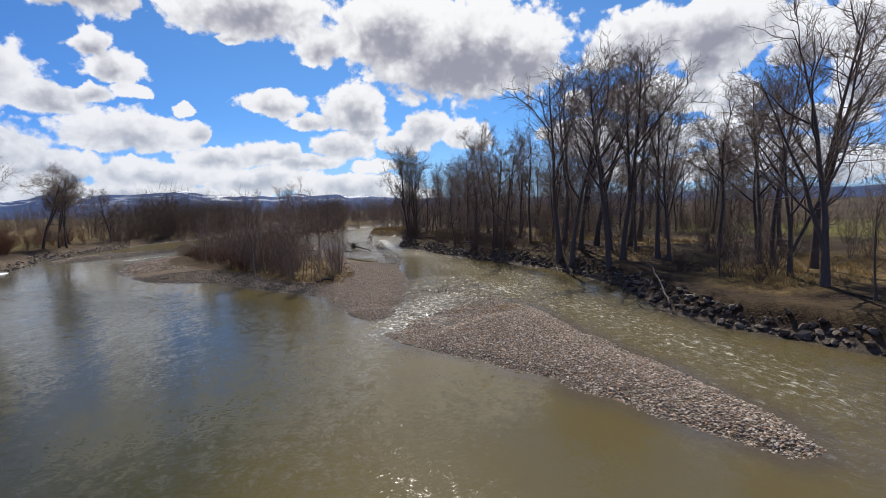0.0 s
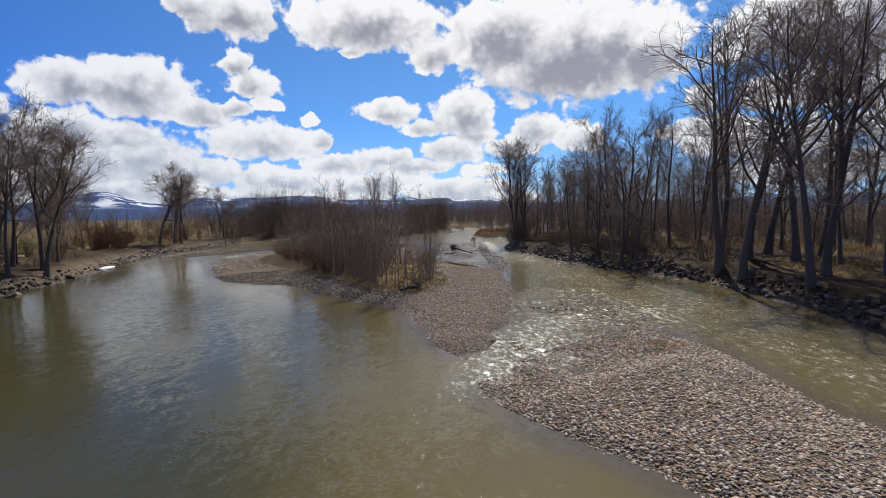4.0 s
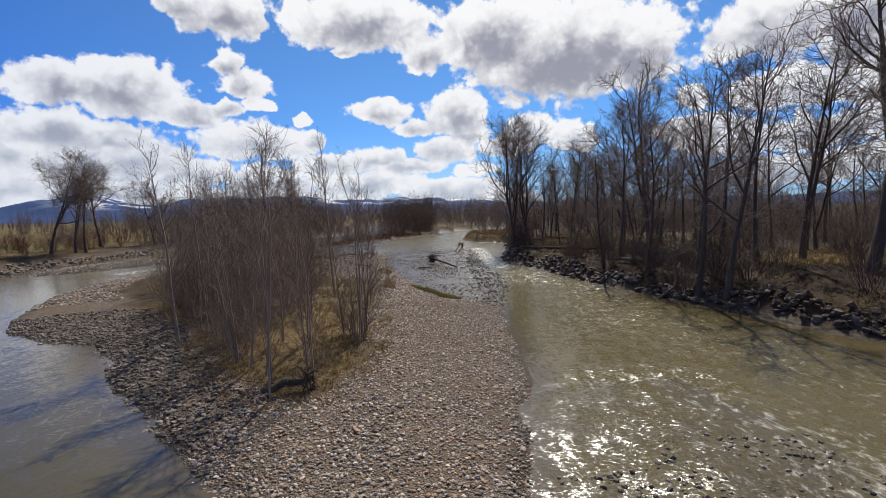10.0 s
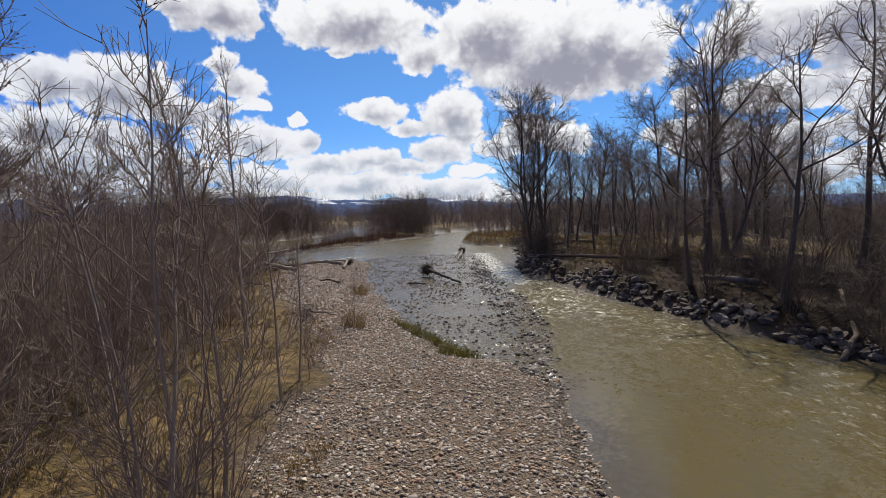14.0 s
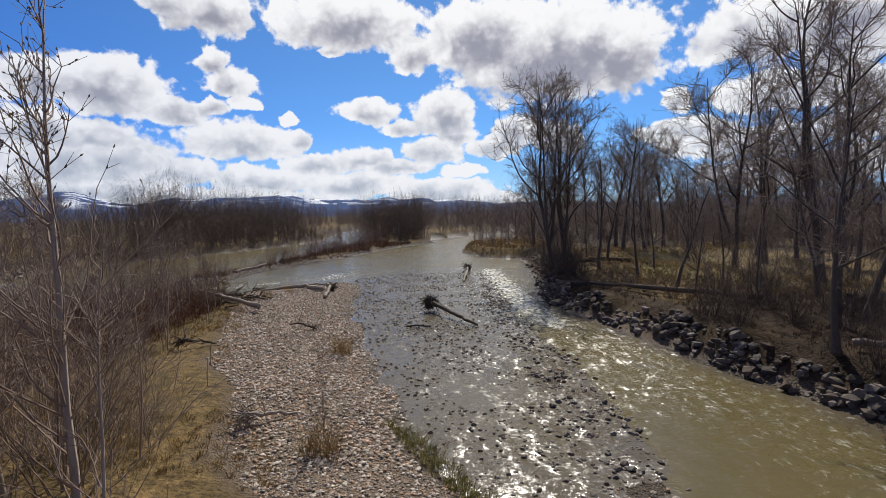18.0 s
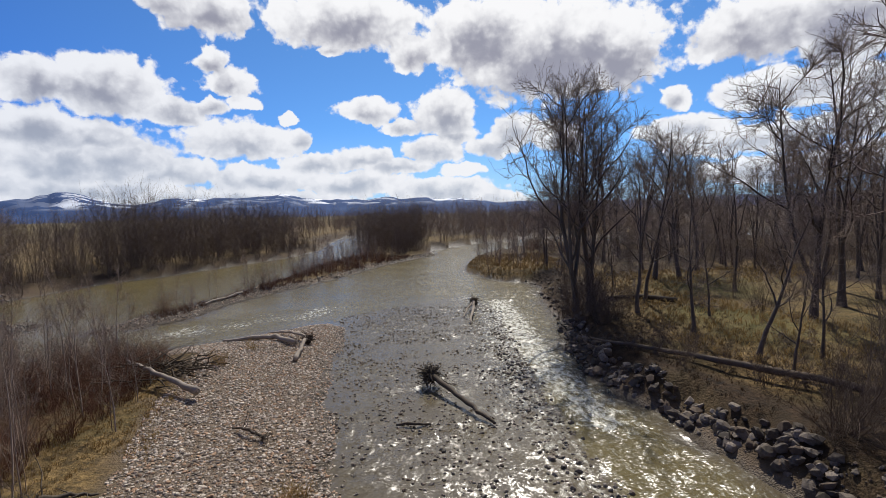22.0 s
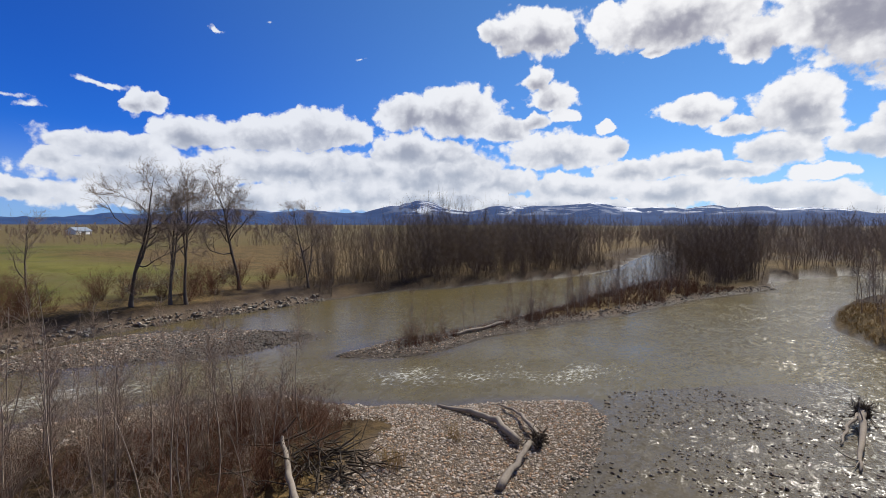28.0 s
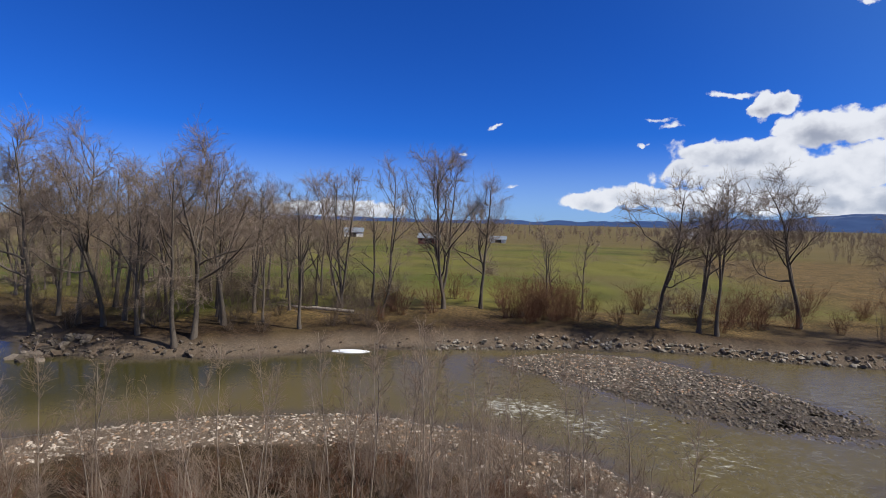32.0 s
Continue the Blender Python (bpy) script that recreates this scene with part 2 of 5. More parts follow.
def ground_look(n, put):
    at = place(n)
    gravel, grass, meadow, wet = (painted(n, k) for k in ("gravel", "grass", "meadow", "wet"))
    # cobbles and grit
    cells = n.add("ShaderNodeTexVoronoi", at, None, 7.0, out=1)
    small = n.add("ShaderNodeTexVoronoi", at, None, 19.0, out=0)
    tone = n.noise(cells, 3.0, 2.0)
    grit = n.mix(tone, (0.075, 0.058, 0.044), (0.27, 0.208, 0.152))
    grit = n.mix(n.ramp(n.noise(at, 0.5, 4.0), 0.4, 0.7, 0.0, 0.5), grit, (0.16, 0.11, 0.07))
    # bare soil and litter under the trees
    soil = n.mix(n.ramp(n.noise(at, 2.6, 8.0, 0.75), 0.33, 0.68), (0.012, 0.008, 0.005), (0.070, 0.043, 0.024))
    soil = n.mix(n.ramp(n.noise(at, 0.5, 5.0, 0.6), 0.5, 0.68, 0.0, 0.6), soil, (0.030, 0.021, 0.012))
    soil = n.mix(n.ramp(n.noise(at, 0.16, 4.0), 0.50, 0.64, 0.0, 0.4), soil, (0.13, 0.092, 0.042))
    dry = n.mix(n.ramp(n.noise(at, 3.2, 8.0, 0.75), 0.32, 0.7), (0.042, 0.030, 0.014), (0.25, 0.165, 0.068))
    dry = n.mix(n.ramp(n.noise(at, 0.35, 3.0), 0.45, 0.65, 0.0, 0.55), dry, (0.060, 0.048, 0.018))
    # meadows: green and straw in long strips
    strips = n.noise(n.vec("MULTIPLY", at, (0.020, 0.004, 0.0)), 1.0, 4.0)
    field = n.mix(n.ramp(strips, 0.34, 0.58), (0.066, 0.094, 0.012), (0.17, 0.155, 0.036))
    field = n.mix(n.ramp(n.noise(at, 0.06, 6.0), 0.45, 0.7, 0.0, 0.6), field, (0.024, 0.038, 0.007))
    field = n.mix(n.math("MULTIPLY", n.noise(at, 0.8, 5.0), 0.4), field, (0.06, 0.055, 0.018))
    field = n.mix(n.ramp(n.noise(at, 0.035, 5.0, 0.6), 0.46, 0.62, 0.0, 0.8), field, (0.13, 0.105, 0.042))
    out = n.math("ADD", n.vec("LENGTH", n.vec("MULTIPLY", at, (1.0, 1.0, 0.0)), out=1), n.math("MULTIPLY", n.noise(at, 0.012, 4.0), 120.0))
    field = n.mix(n.ramp(out, 230.0, 330.0, 0.0, 0.85), field, n.mix(n.noise(n.vec("MULTIPLY", at, (0.012, 0.003, 0.0)), 1.0, 5.0), (0.16, 0.105, 0.05), (0.10, 0.085, 0.035)))
    colour = n.mix(grass, soil, dry)
    colour = n.mix(meadow, colour, field)
    colour = n.mix(gravel, colour, grit)
    colour = n.mix(n.math("MULTIPLY", wet, 0.75), colour, (0.060, 0.050, 0.036))
    put("Base Color", colour)
    put("Roughness", n.ramp(wet, 0.0, 1.0, 0.9, 0.32))
    rise = n.math("ADD", n.math("MULTIPLY", small, n.math("MULTIPLY", gravel, 0.6)), n.noise(at, 9.0, 6.0))
    put("Normal", bump(n, rise, 1.0, 0.09))


def water_look(n, put):
    at = place(n)
    rough, foam_glint_zone, shallow, pool = (painted(n, k) for k in ("rough", "foam", "shallow", "pool"))
    deep = n.mix(n.noise(at, 0.12, 3.0), (0.100, 0.079, 0.029), (0.128, 0.101, 0.044))
    clear = n.mix(n.noise(at, 5.0, 5.0, 0.7), (0.045, 0.036, 0.024), (0.13, 0.105, 0.075))
    deep = n.mix(pool, deep, n.mix(n.noise(at, 0.09, 4.0), (0.036, 0.034, 0.012), (0.060, 0.053, 0.018)))
    colour = n.mix(shallow, deep, clear)
    drawn = n.vec("MULTIPLY", at, (1.0, 0.55, 1.0))
    swirl = n.vec("ADD", drawn, n.vec("MULTIPLY", n.noise(at, 0.5, 3.0, out=1), (0.8, 0.8, 0.0)))
    # cream streaks: froth in the rapids, and wave glints painted into the colour
    froth_glints = n.math("ADD", n.noise(swirl, 3.6, 8.0, 0.72), n.math("MULTIPLY", foam_glint_zone, 0.36))
    froth_glints = n.ramp(froth_glints, 0.74, 0.98, 0.0, 0.8)
    colour = n.mix(froth_glints, colour, (0.62, 0.61, 0.52))
    put("Base Color", colour)
    put("Roughness", n.math("MAXIMUM", n.ramp(rough, 0.1, 0.9, 0.12, 0.23), n.math("MULTIPLY", froth_glints, 0.6)))
    put("IOR", 1.33)
    put("Specular IOR Level", n.ramp(pool, 0.0, 1.0, 0.5, 0.34))
    slick = n.ramp(n.noise(at, 0.16, 3.0), 0.35, 0.65, 0.45, 1.0)
    chop = n.math("MULTIPLY", n.math("ADD", 0.02, n.math("MULTIPLY", rough, 0.98)), slick)
    big = n.vec("SUBTRACT", n.noise(swirl, 2.6, 3.0, 0.6, out=1), (0.5, 0.5, 0.5))
    middle = n.vec("SUBTRACT", n.noise(n.vec("MULTIPLY", swirl, (0.6, 1.5, 1.0)), 13.0, 3.0, 0.6, out=1), (0.5, 0.5, 0.5))
    small = n.vec("SUBTRACT", n.noise(swirl, 42.0, 3.0, 0.65, out=1), (0.5, 0.5, 0.5))
    tilt = n.vec("ADD", n.vec("MULTIPLY", big, (0.95, 0.95, 0.0)), n.vec("MULTIPLY", small, (0.9, 0.9, 0.0)))
    heave = n.vec("MULTIPLY", middle, (1.35, 1.35, 0.0))
    heave = n.vec("SCALE", heave)
    n.set(heave.node, "Scale", n.ramp(shallow, 0.2, 0.7, 1.0, 0.8))
    tilt = n.vec("ADD", tilt, heave)
    tilt = n.vec("SCALE", tilt)
    n.set(tilt.node, "Scale", chop)
    put("Normal", n.vec("NORMALIZE", n.vec("ADD", tilt, n.add("ShaderNodeNewGeometry", out=1))))


def stone_look(lo, hi, tint, moss=0.0):
    def build(n, put):
        at = place(n)
        pick = n.add("ShaderNodeObjectInfo", out=5)
        isle = n.add("ShaderNodeNewGeometry", out=8)
        pick = n.math("FRACT", n.math("ADD", pick, isle))
        base = n.mix(pick, lo, hi)
        base = n.mix(n.ramp(n.math("FRACT", n.math("MULTIPLY", pick, 7.3)), 0.72, 0.8), base, tint)
        base = n.mix(n.ramp(n.noise(at, 9.0, 6.0, 0.7), 0.35, 0.75, 0.0, 0.6), base, tuple(0.55 * c for c in lo))
        base = n.mix(n.ramp(n.noise(at, 2.0, 3.0), 0.55, 0.7, 0.0, moss), base, (0.09, 0.085, 0.03))
        put("Base Color", base)
        put("Roughness", 0.78)
        put("Normal", bump(n, n.noise(at, 24.0, 6.0), 0.5, 0.02))
    return build


def bark_look(lo, hi, scale=14.0):
    def build(n, put):
        at = place(n)
        pick = n.add("ShaderNodeObjectInfo", out=5)
        base = n.mix(n.noise(n.vec("MULTIPLY", at, (1.0, 1.0, 0.22)), scale, 6.0, 0.7), lo, hi)
        base = n.mix(n.math("MULTIPLY", pick, 0.35), base, tuple(0.6 * (a + b) / 2 for a, b in zip(lo, hi)))
        put("Base Color", base)
        put("Roughness", 0.85)
        put("Normal", bump(n, n.noise(n.vec("MULTIPLY", at, (1.0, 1.0, 0.2)), scale * 2, 5.0), 0.6, 0.03))
    return build


def plain_look(lo, hi, scale, rough=0.8, metal=0.0):
    def build(n, put):
        at = place(n)
        put("Base Color", n.mix(n.noise(at, scale, 6.0, 0.65), lo, hi))
        put("Roughness", rough)
        put("Metallic", metal)
        put("Normal", bump(n, n.noise(at, scale * 5, 5.0), 0.3, 0.02))
    return build


def hill_look(n, put):
    at = place(n)
    split = n.tree.nodes.new("ShaderNodeSeparateXYZ")
    n.set(split, 0, at)
    patches = n.noise(n.vec("MULTIPLY", at, (1.0, 1.0, 4.0)), 0.006, 7.0, 0.62)
    # the blue of distant air haze is put into the woods' colour
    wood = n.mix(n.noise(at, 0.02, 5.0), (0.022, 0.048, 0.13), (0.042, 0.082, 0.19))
    snow = n.math("MULTIPLY", n.ramp(patches, 0.50, 0.545), n.ramp(split.outputs[2], 60.0, 100.0))
    snow = n.math("MULTIPLY", snow, n.ramp(n.noise(at, 0.0016, 2.0), 0.40, 0.58, 0.15, 1.0))
    snow = n.math("MULTIPLY", snow, n.ramp(split.outputs[0], -2500.0, -1900.0, 0.12, 1.0))
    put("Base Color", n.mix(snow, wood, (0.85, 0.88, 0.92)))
    put("Roughness", 0.95)


GROUND = material("ground", ground_look)
WATER = material("river_water", water_look, 0.5)
COBBLE = material("cobble", stone_look((0.15, 0.120, 0.094), (0.70, 0.60, 0.49), (0.40, 0.26, 0.165)))
WET_COBBLE = material("wet_cobble", stone_look((0.06, 0.050, 0.040), (0.28, 0.23, 0.18), (0.14, 0.10, 0.07)), 0.5)
BOULDER = material("boulder", stone_look((0.058, 0.047, 0.038), (0.26, 0.215, 0.175), (0.12, 0.088, 0.064), 0.2))
PALE_BOULDER = material("pale_boulder", stone_look((0.15, 0.13, 0.105), (0.44, 0.39, 0.32), (0.26, 0.19, 0.13), 0.2))
BARK = material("bark", bark_look((0.058, 0.048, 0.040), (0.20, 0.166, 0.136)))
TWIG = material("twig", bark_look((0.15, 0.112, 0.088), (0.36, 0.278, 0.218)))
PALE_BARK = material("pale_bark", bark_look((0.19, 0.150, 0.118), (0.50, 0.415, 0.335), 9.0))
SAPLING_TWIG = material("sapling_twig", bark_look((0.155, 0.112, 0.086), (0.37, 0.278, 0.212)))
WILLOW = material("willow_stem", bark_look((0.090, 0.042, 0.027), (0.24, 0.125, 0.076)))
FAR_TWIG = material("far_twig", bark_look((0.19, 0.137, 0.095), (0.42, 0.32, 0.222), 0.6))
BANK_TWIG = material("bank_twig", bark_look((0.11, 0.080, 0.058), (0.30, 0.228, 0.166), 0.5))
DRIFTWOOD = material("driftwood", bark_look((0.17, 0.138, 0.108), (0.44, 0.38, 0.315), 6.0))
OLD_LOG = material("old_log", bark_look((0.06, 0.046, 0.034), (0.20, 0.155, 0.118), 6.0))
BRUSHWOOD = material("brushwood", bark_look((0.075, 0.054, 0.042), (0.215, 0.160, 0.122)))
DARK_WOOD = material("wet_driftwood", bark_look((0.035, 0.028, 0.022), (0.15, 0.12, 0.09), 8.0))
LITTER = material("dead_leaves", plain_look((0.032, 0.019, 0.011), (0.12, 0.072, 0.038), 6.0))
STRAW = material("dry_grass", plain_look((0.22, 0.14, 0.05), (0.48, 0.34, 0.14), 5.0))
GREEN = material("green_grass", plain_look((0.13, 0.125, 0.03), (0.34, 0.29, 0.09), 5.0))
HILL = material("hill", hill_look)
RED_WALL = material("red_boards", plain_look((0.16, 0.045, 0.035), (0.30, 0.09, 0.07), 0.8))
TIN = material("tin_roof", plain_look((0.20, 0.23, 0.27), (0.34, 0.38, 0.43), 0.5, 0.5, 0.3))
WHITE_WALL = material("white_boards", plain_look((0.60, 0.58, 0.54), (0.80, 0.78, 0.74), 0.6))
DARK_DOOR = material("dark_door", plain_look((0.03, 0.028, 0.025), (0.07, 0.06, 0.05), 1.0))
ICE = material("old_snow", plain_look((0.68, 0.72, 0.76), (0.85, 0.87, 0.90), 3.0, 0.5))

# ---- the lie of the land ----

def lattice(i, j, seed):
    h = (i * 374761393 + j * 668265263 + seed * 2147483647) & 0xFFFFFFFF
    h = ((h ^ (h >> 13)) * 1274126177) & 0xFFFFFFFF
    return ((h ^ (h >> 16)) & 0xFFFF) / 65535.0


def rumple(x, y, size, seed=0):
    """Smooth value noise, 0 to 1, with lumps of that size in metres."""
    x, y = np.asarray(x, float) / size, np.asarray(y, float) / size
    i, j = np.floor(x).astype(np.int64), np.floor(y).astype(np.int64)
    u, v = x - i, y - j
    u, v = u * u * (3 - 2 * u), v * v * (3 - 2 * v)
    a, b = lattice(i, j, seed), lattice(i + 1, j, seed)
    c, d = lattice(i, j + 1, seed), lattice(i + 1, j + 1, seed)
    return (a * (1 - u) + b * u) * (1 - v) + (c * (1 - u) + d * u) * v


def inside(x, y, outline):
    """Distance to the outline, positive inside it."""
    x, y = np.asarray(x, float), np.asarray(y, float)
    best, odd = np.full(x.shape, 1e9), np.zeros(x.shape, bool)
    for (ax, ay), (bx, by) in zip(outline, outline[1:] + outline[:1]):
        ex, ey = bx - ax, by - ay
        t = np.clip(((x - ax) * ex + (y - ay) * ey) / (ex * ex + ey * ey), 0, 1)
        best = np.minimum(best, (x - ax - t * ex) ** 2 + (y - ay - t * ey) ** 2)
        cross = (ay > y) != (by > y)
        odd ^= cross & (x < ex * (y - ay) / (ey if ey else 1e-9) + ax)
    return np.where(odd, 1, -1) * np.sqrt(best)


def step(v, lo, hi):
    t = np.clip((v - lo) / (hi - lo), 0, 1)
    return t * t * (3 - 2 * t)


RIGHT_BANK = [(26, -120), (23.5, -50), (21.5, -38), (20, -34.5), (18.6, -31), (18.4, -27.5), (20.4, -19), (20.5, -12), (19.8, -6), (18, -1),
              (16.3, 3), (14.4, 8), (12.5, 13.5), (11.4, 17), (10.3, 22), (9, 26.5), (7.9, 31), (8, 35), (8.9, 41), (9.8, 50), (11, 60),
              (10, 64.5), (7, 64.8), (5, 69.5), (3.5, 77), (4.5, 88), (8, 97), (12, 106), (22, 116), (60, 127), (200, 140)]
LEFT_BANK = [(-46, -120), (-43, -40), (-39, -14), (-36, -9), (-36.2, -3), (-37.6, 3), (-39.5, 8.5), (-42.5, 13), (-44.6, 20), (-46.5, 28),
             (-48.2, 34), (-48.4, 42), (-47.3, 50), (-47, 60), (-45.5, 71), (-40.7, 79), (-36.5, 91), (-32, 104), (-29, 119), (-33, 150), (-36, 185)]
RIGHT_LAND = RIGHT_BANK + [(6000, 140), (6000, -6000), (26, -6000)]
LEFT_LAND = LEFT_BANK + [(-36, 6000), (-6000, 6000), (-6000, -6000), (-46, -6000)]
LOWER_BAR = [(1.5, -28.2), (3.5, -25.2), (6.1, -22.6), (9.4, -19.6), (10.9, -24.3), (11.3, -28.6), (11.6, -34.2), (12, -37.5), (12.1, -40.4),
             (12.1, -42), (11.8, -43.6), (10.6, -43.5), (9.6, -41.6), (8.2, -39), (6.2, -35.6), (4, -32.4), (2.2, -30)]
MIDDLE_BAR = [(0.6, -24.7), (1.6, -24.1), (2.5, -21.2), (3.3, -19), (4.1, -13.4), (4.3, -8), (4.6, -1), (4.8, 3.5), (3.4, 5.5), (1.6, 7), (0.3, 9),
              (-0.7, 12), (-1.4, 15.6), (-2.4, 17.5), (-3.2, 21), (-4.6, 26), (-5.7, 31), (-6.5, 38), (-7.2, 42), (-8.6, 43.5), (-10.4, 42.9),
              (-12.4, 41.2), (-14.6, 39.2), (-17, 37.4), (-20, 35.8), (-22.5, 35), (-24.4, 33.2), (-26.6, 30.6), (-28.4, 27), (-29.6, 23), (-30, 18.5),
              (-29.2, 14.5), (-28.0, 11), (-26.4, 7.6), (-24.2, 3.9), (-20.6, -0.6), (-17, -3.0), (-14.3, -3.1), (-10.5, -7.6), (-6.5, -11.8), (-3.8, -13.9),
              (-2.1, -16.6), (-1.3, -19.2), (-0.5, -22.1)]
SPIT = [(-26.6, 42.1), (-23.2, 44.2), (-21.5, 47), (-20.8, 54), (-17.8, 62), (-14, 71.5), (-9.6, 86.5), (-5.6, 95), (-1.2, 104.8), (-2.6, 114),
        (-3.5, 135), (-3, 155), (-4, 200), (-28, 200), (-27, 172), (-20, 140), (-17.2, 110), (-19.5, 97), (-20.4, 85), (-21.8, 69), (-23, 58.5),
        (-24.7, 52), (-26.3, 47.5)]
SIDE_BAR = [(-42.4, 25.2), (-39.3, 29.8), (-36.2, 33.8), (-34, 36.9), (-32.8, 40), (-32, 44), (-33.6, 46.6), (-37.5, 44.8), (-42, 42), (-45.6, 37), (-45.8, 30)]
FAR_LAND = [(-36, 185), (-30, 178), (-27, 172), (-19, 140), (-10, 118), (-3, 113), (0, 121), (5, 131), (11, 139), (24, 148), (60, 157), (200, 172), (6000, 172), (6000, 6000), (-60, 6000), (-60, 185)]
THICKET = [(-2, -12.4), (-0.7, -9), (-0.9, -4), (-2, 2), (-3.6, 8), (-5.6, 12), (-8.5, 17), (-9.6, 20.4), (-11.7, 26), (-12.4, 31), (-15, 35.5),
           (-19.5, 32), (-23.5, 27), (-25, 20), (-24, 14), (-22, 9), (-18, 4), (-13, 0.4), (-9, -4.5), (-5.8, -9.5)]
RIFFLE = [(4.6, 3), (5.6, 10), (5.6, 18), (5, 24), (4.8, 30), (4.8, 38), (4.9, 47), (3, 56), (-2, 52), (-8, 46), (-6.5, 37), (-5.5, 31), (-4.3, 26),
          (-3, 21), (-1.2, 15.6), (-0.5, 12), (0.5, 9), (1.8, 7), (3.4, 5.5)]
STONE_ROW = [(4.7, 3), (5.9, 10), (5.9, 18), (5.2, 24), (5, 30), (4.9, 38), (5.2, 47), (4.4, 47), (3.9, 38), (3.8, 30), (3.9, 24), (4, 18), (3.8, 10)]
CHUTE = [(1.8, -24), (2.8, -20.6), (3.6, -18.6), (4.4, -12), (6.5, -9), (9.5, -9), (11.5, -16), (10.8, -19), (8, -22.5), (5, -25.5), (1.2, -28)]
CLEARING = [(-1.5, -9.8), (-3.6, -9.5), (-5.3, -4.4), (-6, 0), (-6.6, 6), (-6.5, 12.5), (-3.5, 12), (-2.9, 5.5), (-2.4, -1.5), (-1.8, -4)]

GLADE = [(11.2, 35), (15.6, 27.8), (24, 22.5), (34, 26), (38, 42), (27, 58), (16, 61), (13.8, 47), (12.8, 40)]


def land(x, y):
    """Height of the ground, and what covers it."""
    x, y = np.asarray(x, float), np.asarray(y, float)
    wob = (rumple(x, y, 2.3, 3) - 0.5) * 1.0 + (rumple(x, y, 0.8, 4) - 0.5) * 0.4
    right, left, far = inside(x, y, RIGHT_LAND), inside(x, y, LEFT_LAND), inside(x, y, FAR_LAND)
    low, mid, spit, side = (inside(x, y, o) + 0.8 * wob for o in (LOWER_BAR, MIDDLE_BAR, SPIT, SIDE_BAR))
    bars = np.maximum.reduce([low, mid, spit, side])
    bank = np.maximum.reduce([right, left, far]) + wob
    lumps = (rumple(x, y, 5, 1) - 0.5) * 0.5 + (rumple(x, y, 1.4, 2) - 0.5) * 0.16
    z = -0.9 + 0 * x
    z = np.maximum(z, np.minimum(np.maximum(bars, bank), 0) * 0.22)
    rif, chute, row = inside(x, y, RIFFLE), inside(x, y, CHUTE), inside(x, y, STONE_ROW)
    grit = (rumple(x, y, 0.5, 8) - 0.5) * 0.10 + (rumple(x, y, 1.6, 9) - 0.5) * 0.14
    z = np.where(rif > 0, np.maximum(z, -0.10 + 0.6 * grit), z)
    z = np.where(chute > 0, np.maximum(z, -0.17 + grit), z)
    z = np.where(row > 0, np.maximum(z, -0.055 + 0.9 * grit), z)
    hump = 0.45 * (1 - np.exp(-np.maximum(bars, 0) / 1.6)) + 0.35 * step(bars, 2, 8) + 0.3 * lumps * step(bars, 0.5, 3)
    edge = inside(x, y, [(0, -28.5), (2.2, -30.5), (9, -25.5), (10.6, -21), (9.4, -17.5), (3, -23)])
    hump = hump * np.where(low > 0, 1 - 0.93 * step(edge, -1.2, 1.0), 1) + np.where((low > 0) & (edge > 0), grit * 0.7, 0)
    hump = np.where(side > 0, 0.025 + 0.16 * hump * step(-x, 37, 42) + 0.9 * grit, hump)
    z = np.where(bars > 0, np.where(low > 0, hump - 0.015, np.maximum(hump, 0.0)), z)
    steep = np.where(right > left, 1.9, 3.2)
    height = 1.3 * step(bank, -0.25, steep) + 0.35 * step(bank, 3, 9) + lumps * step(bank, 1, 5)
    height = height + step(bank, 200, 4500) * 6
    z = np.where(bank > -0.3, np.maximum(z, height), z)
    thick = inside(x, y, THICKET) + wob * 1.5
    grass = np.maximum(step(thick, -0.4, 0.8), step(spit, 1.2, 2.6))
    side_shore = step(left, 0, 1) * (1 - step(left, 4.5, 9)) * step(y, 44, 60)
    gravel = np.where(bars > bank, 1 - grass, np.where(right > left, 1 - step(bank, -0.1, 0.8), 1 - step(bank, 0.8, 3.0)))
    grass = grass * (1 - 0.85 * step(-x, 12, 17) * (mid > 0))
    gravel = np.maximum(gravel, side_shore * 0.4)
    gravel = np.where(np.maximum(bars, bank) < 0, 1, gravel)
    gravel = np.where(bank > bars, gravel * (1 - 0.8 * step(y, 56, 66)), gravel * (1 - 0.55 * step(y, 84, 96)))
    straw = step(rumple(x, y, 9, 11) + 0.25 * rumple(x, y, 2, 12), 0.64, 0.92)
    glade = inside(x, y, GLADE) + 2.4 * wob
    straw = np.maximum(straw * step(bank, 2.2, 4.5), step(glade, -1.0, 2.5))
    straw = np.maximum(straw, step(inside(x, y, [(3, 70), (6.5, 64), (11, 63), (16, 68), (12, 80), (4, 84)]), -0.5, 1.2))
    grass = np.where(bank > 0, np.maximum(straw, step(left, 4, 10)), grass)
    meadow = np.maximum.reduce([step(left + 6 * (rumple(x, y, 5, 13) - 0.5), 8, 13) * (1 - step(y, 56, 72) * step(x, -190, -150)), step(right, 30, 50) * 0.9 * (1 - step(y, 22, 45)),
                                step(glade, 0.5, 4) * (0.05 + 0.4 * step(rumple(x, y, 6, 14), 0.45, 0.75))])
    wet = 1 - step(z + 0.10 * (rumple(x, y, 0.7, 6) - 0.5), 0.03, 0.20)
    return z, gravel, grass, meadow, wet


def ground_z(x, y):
    return float(land(np.array([x]), np.array([y]))[0][0])


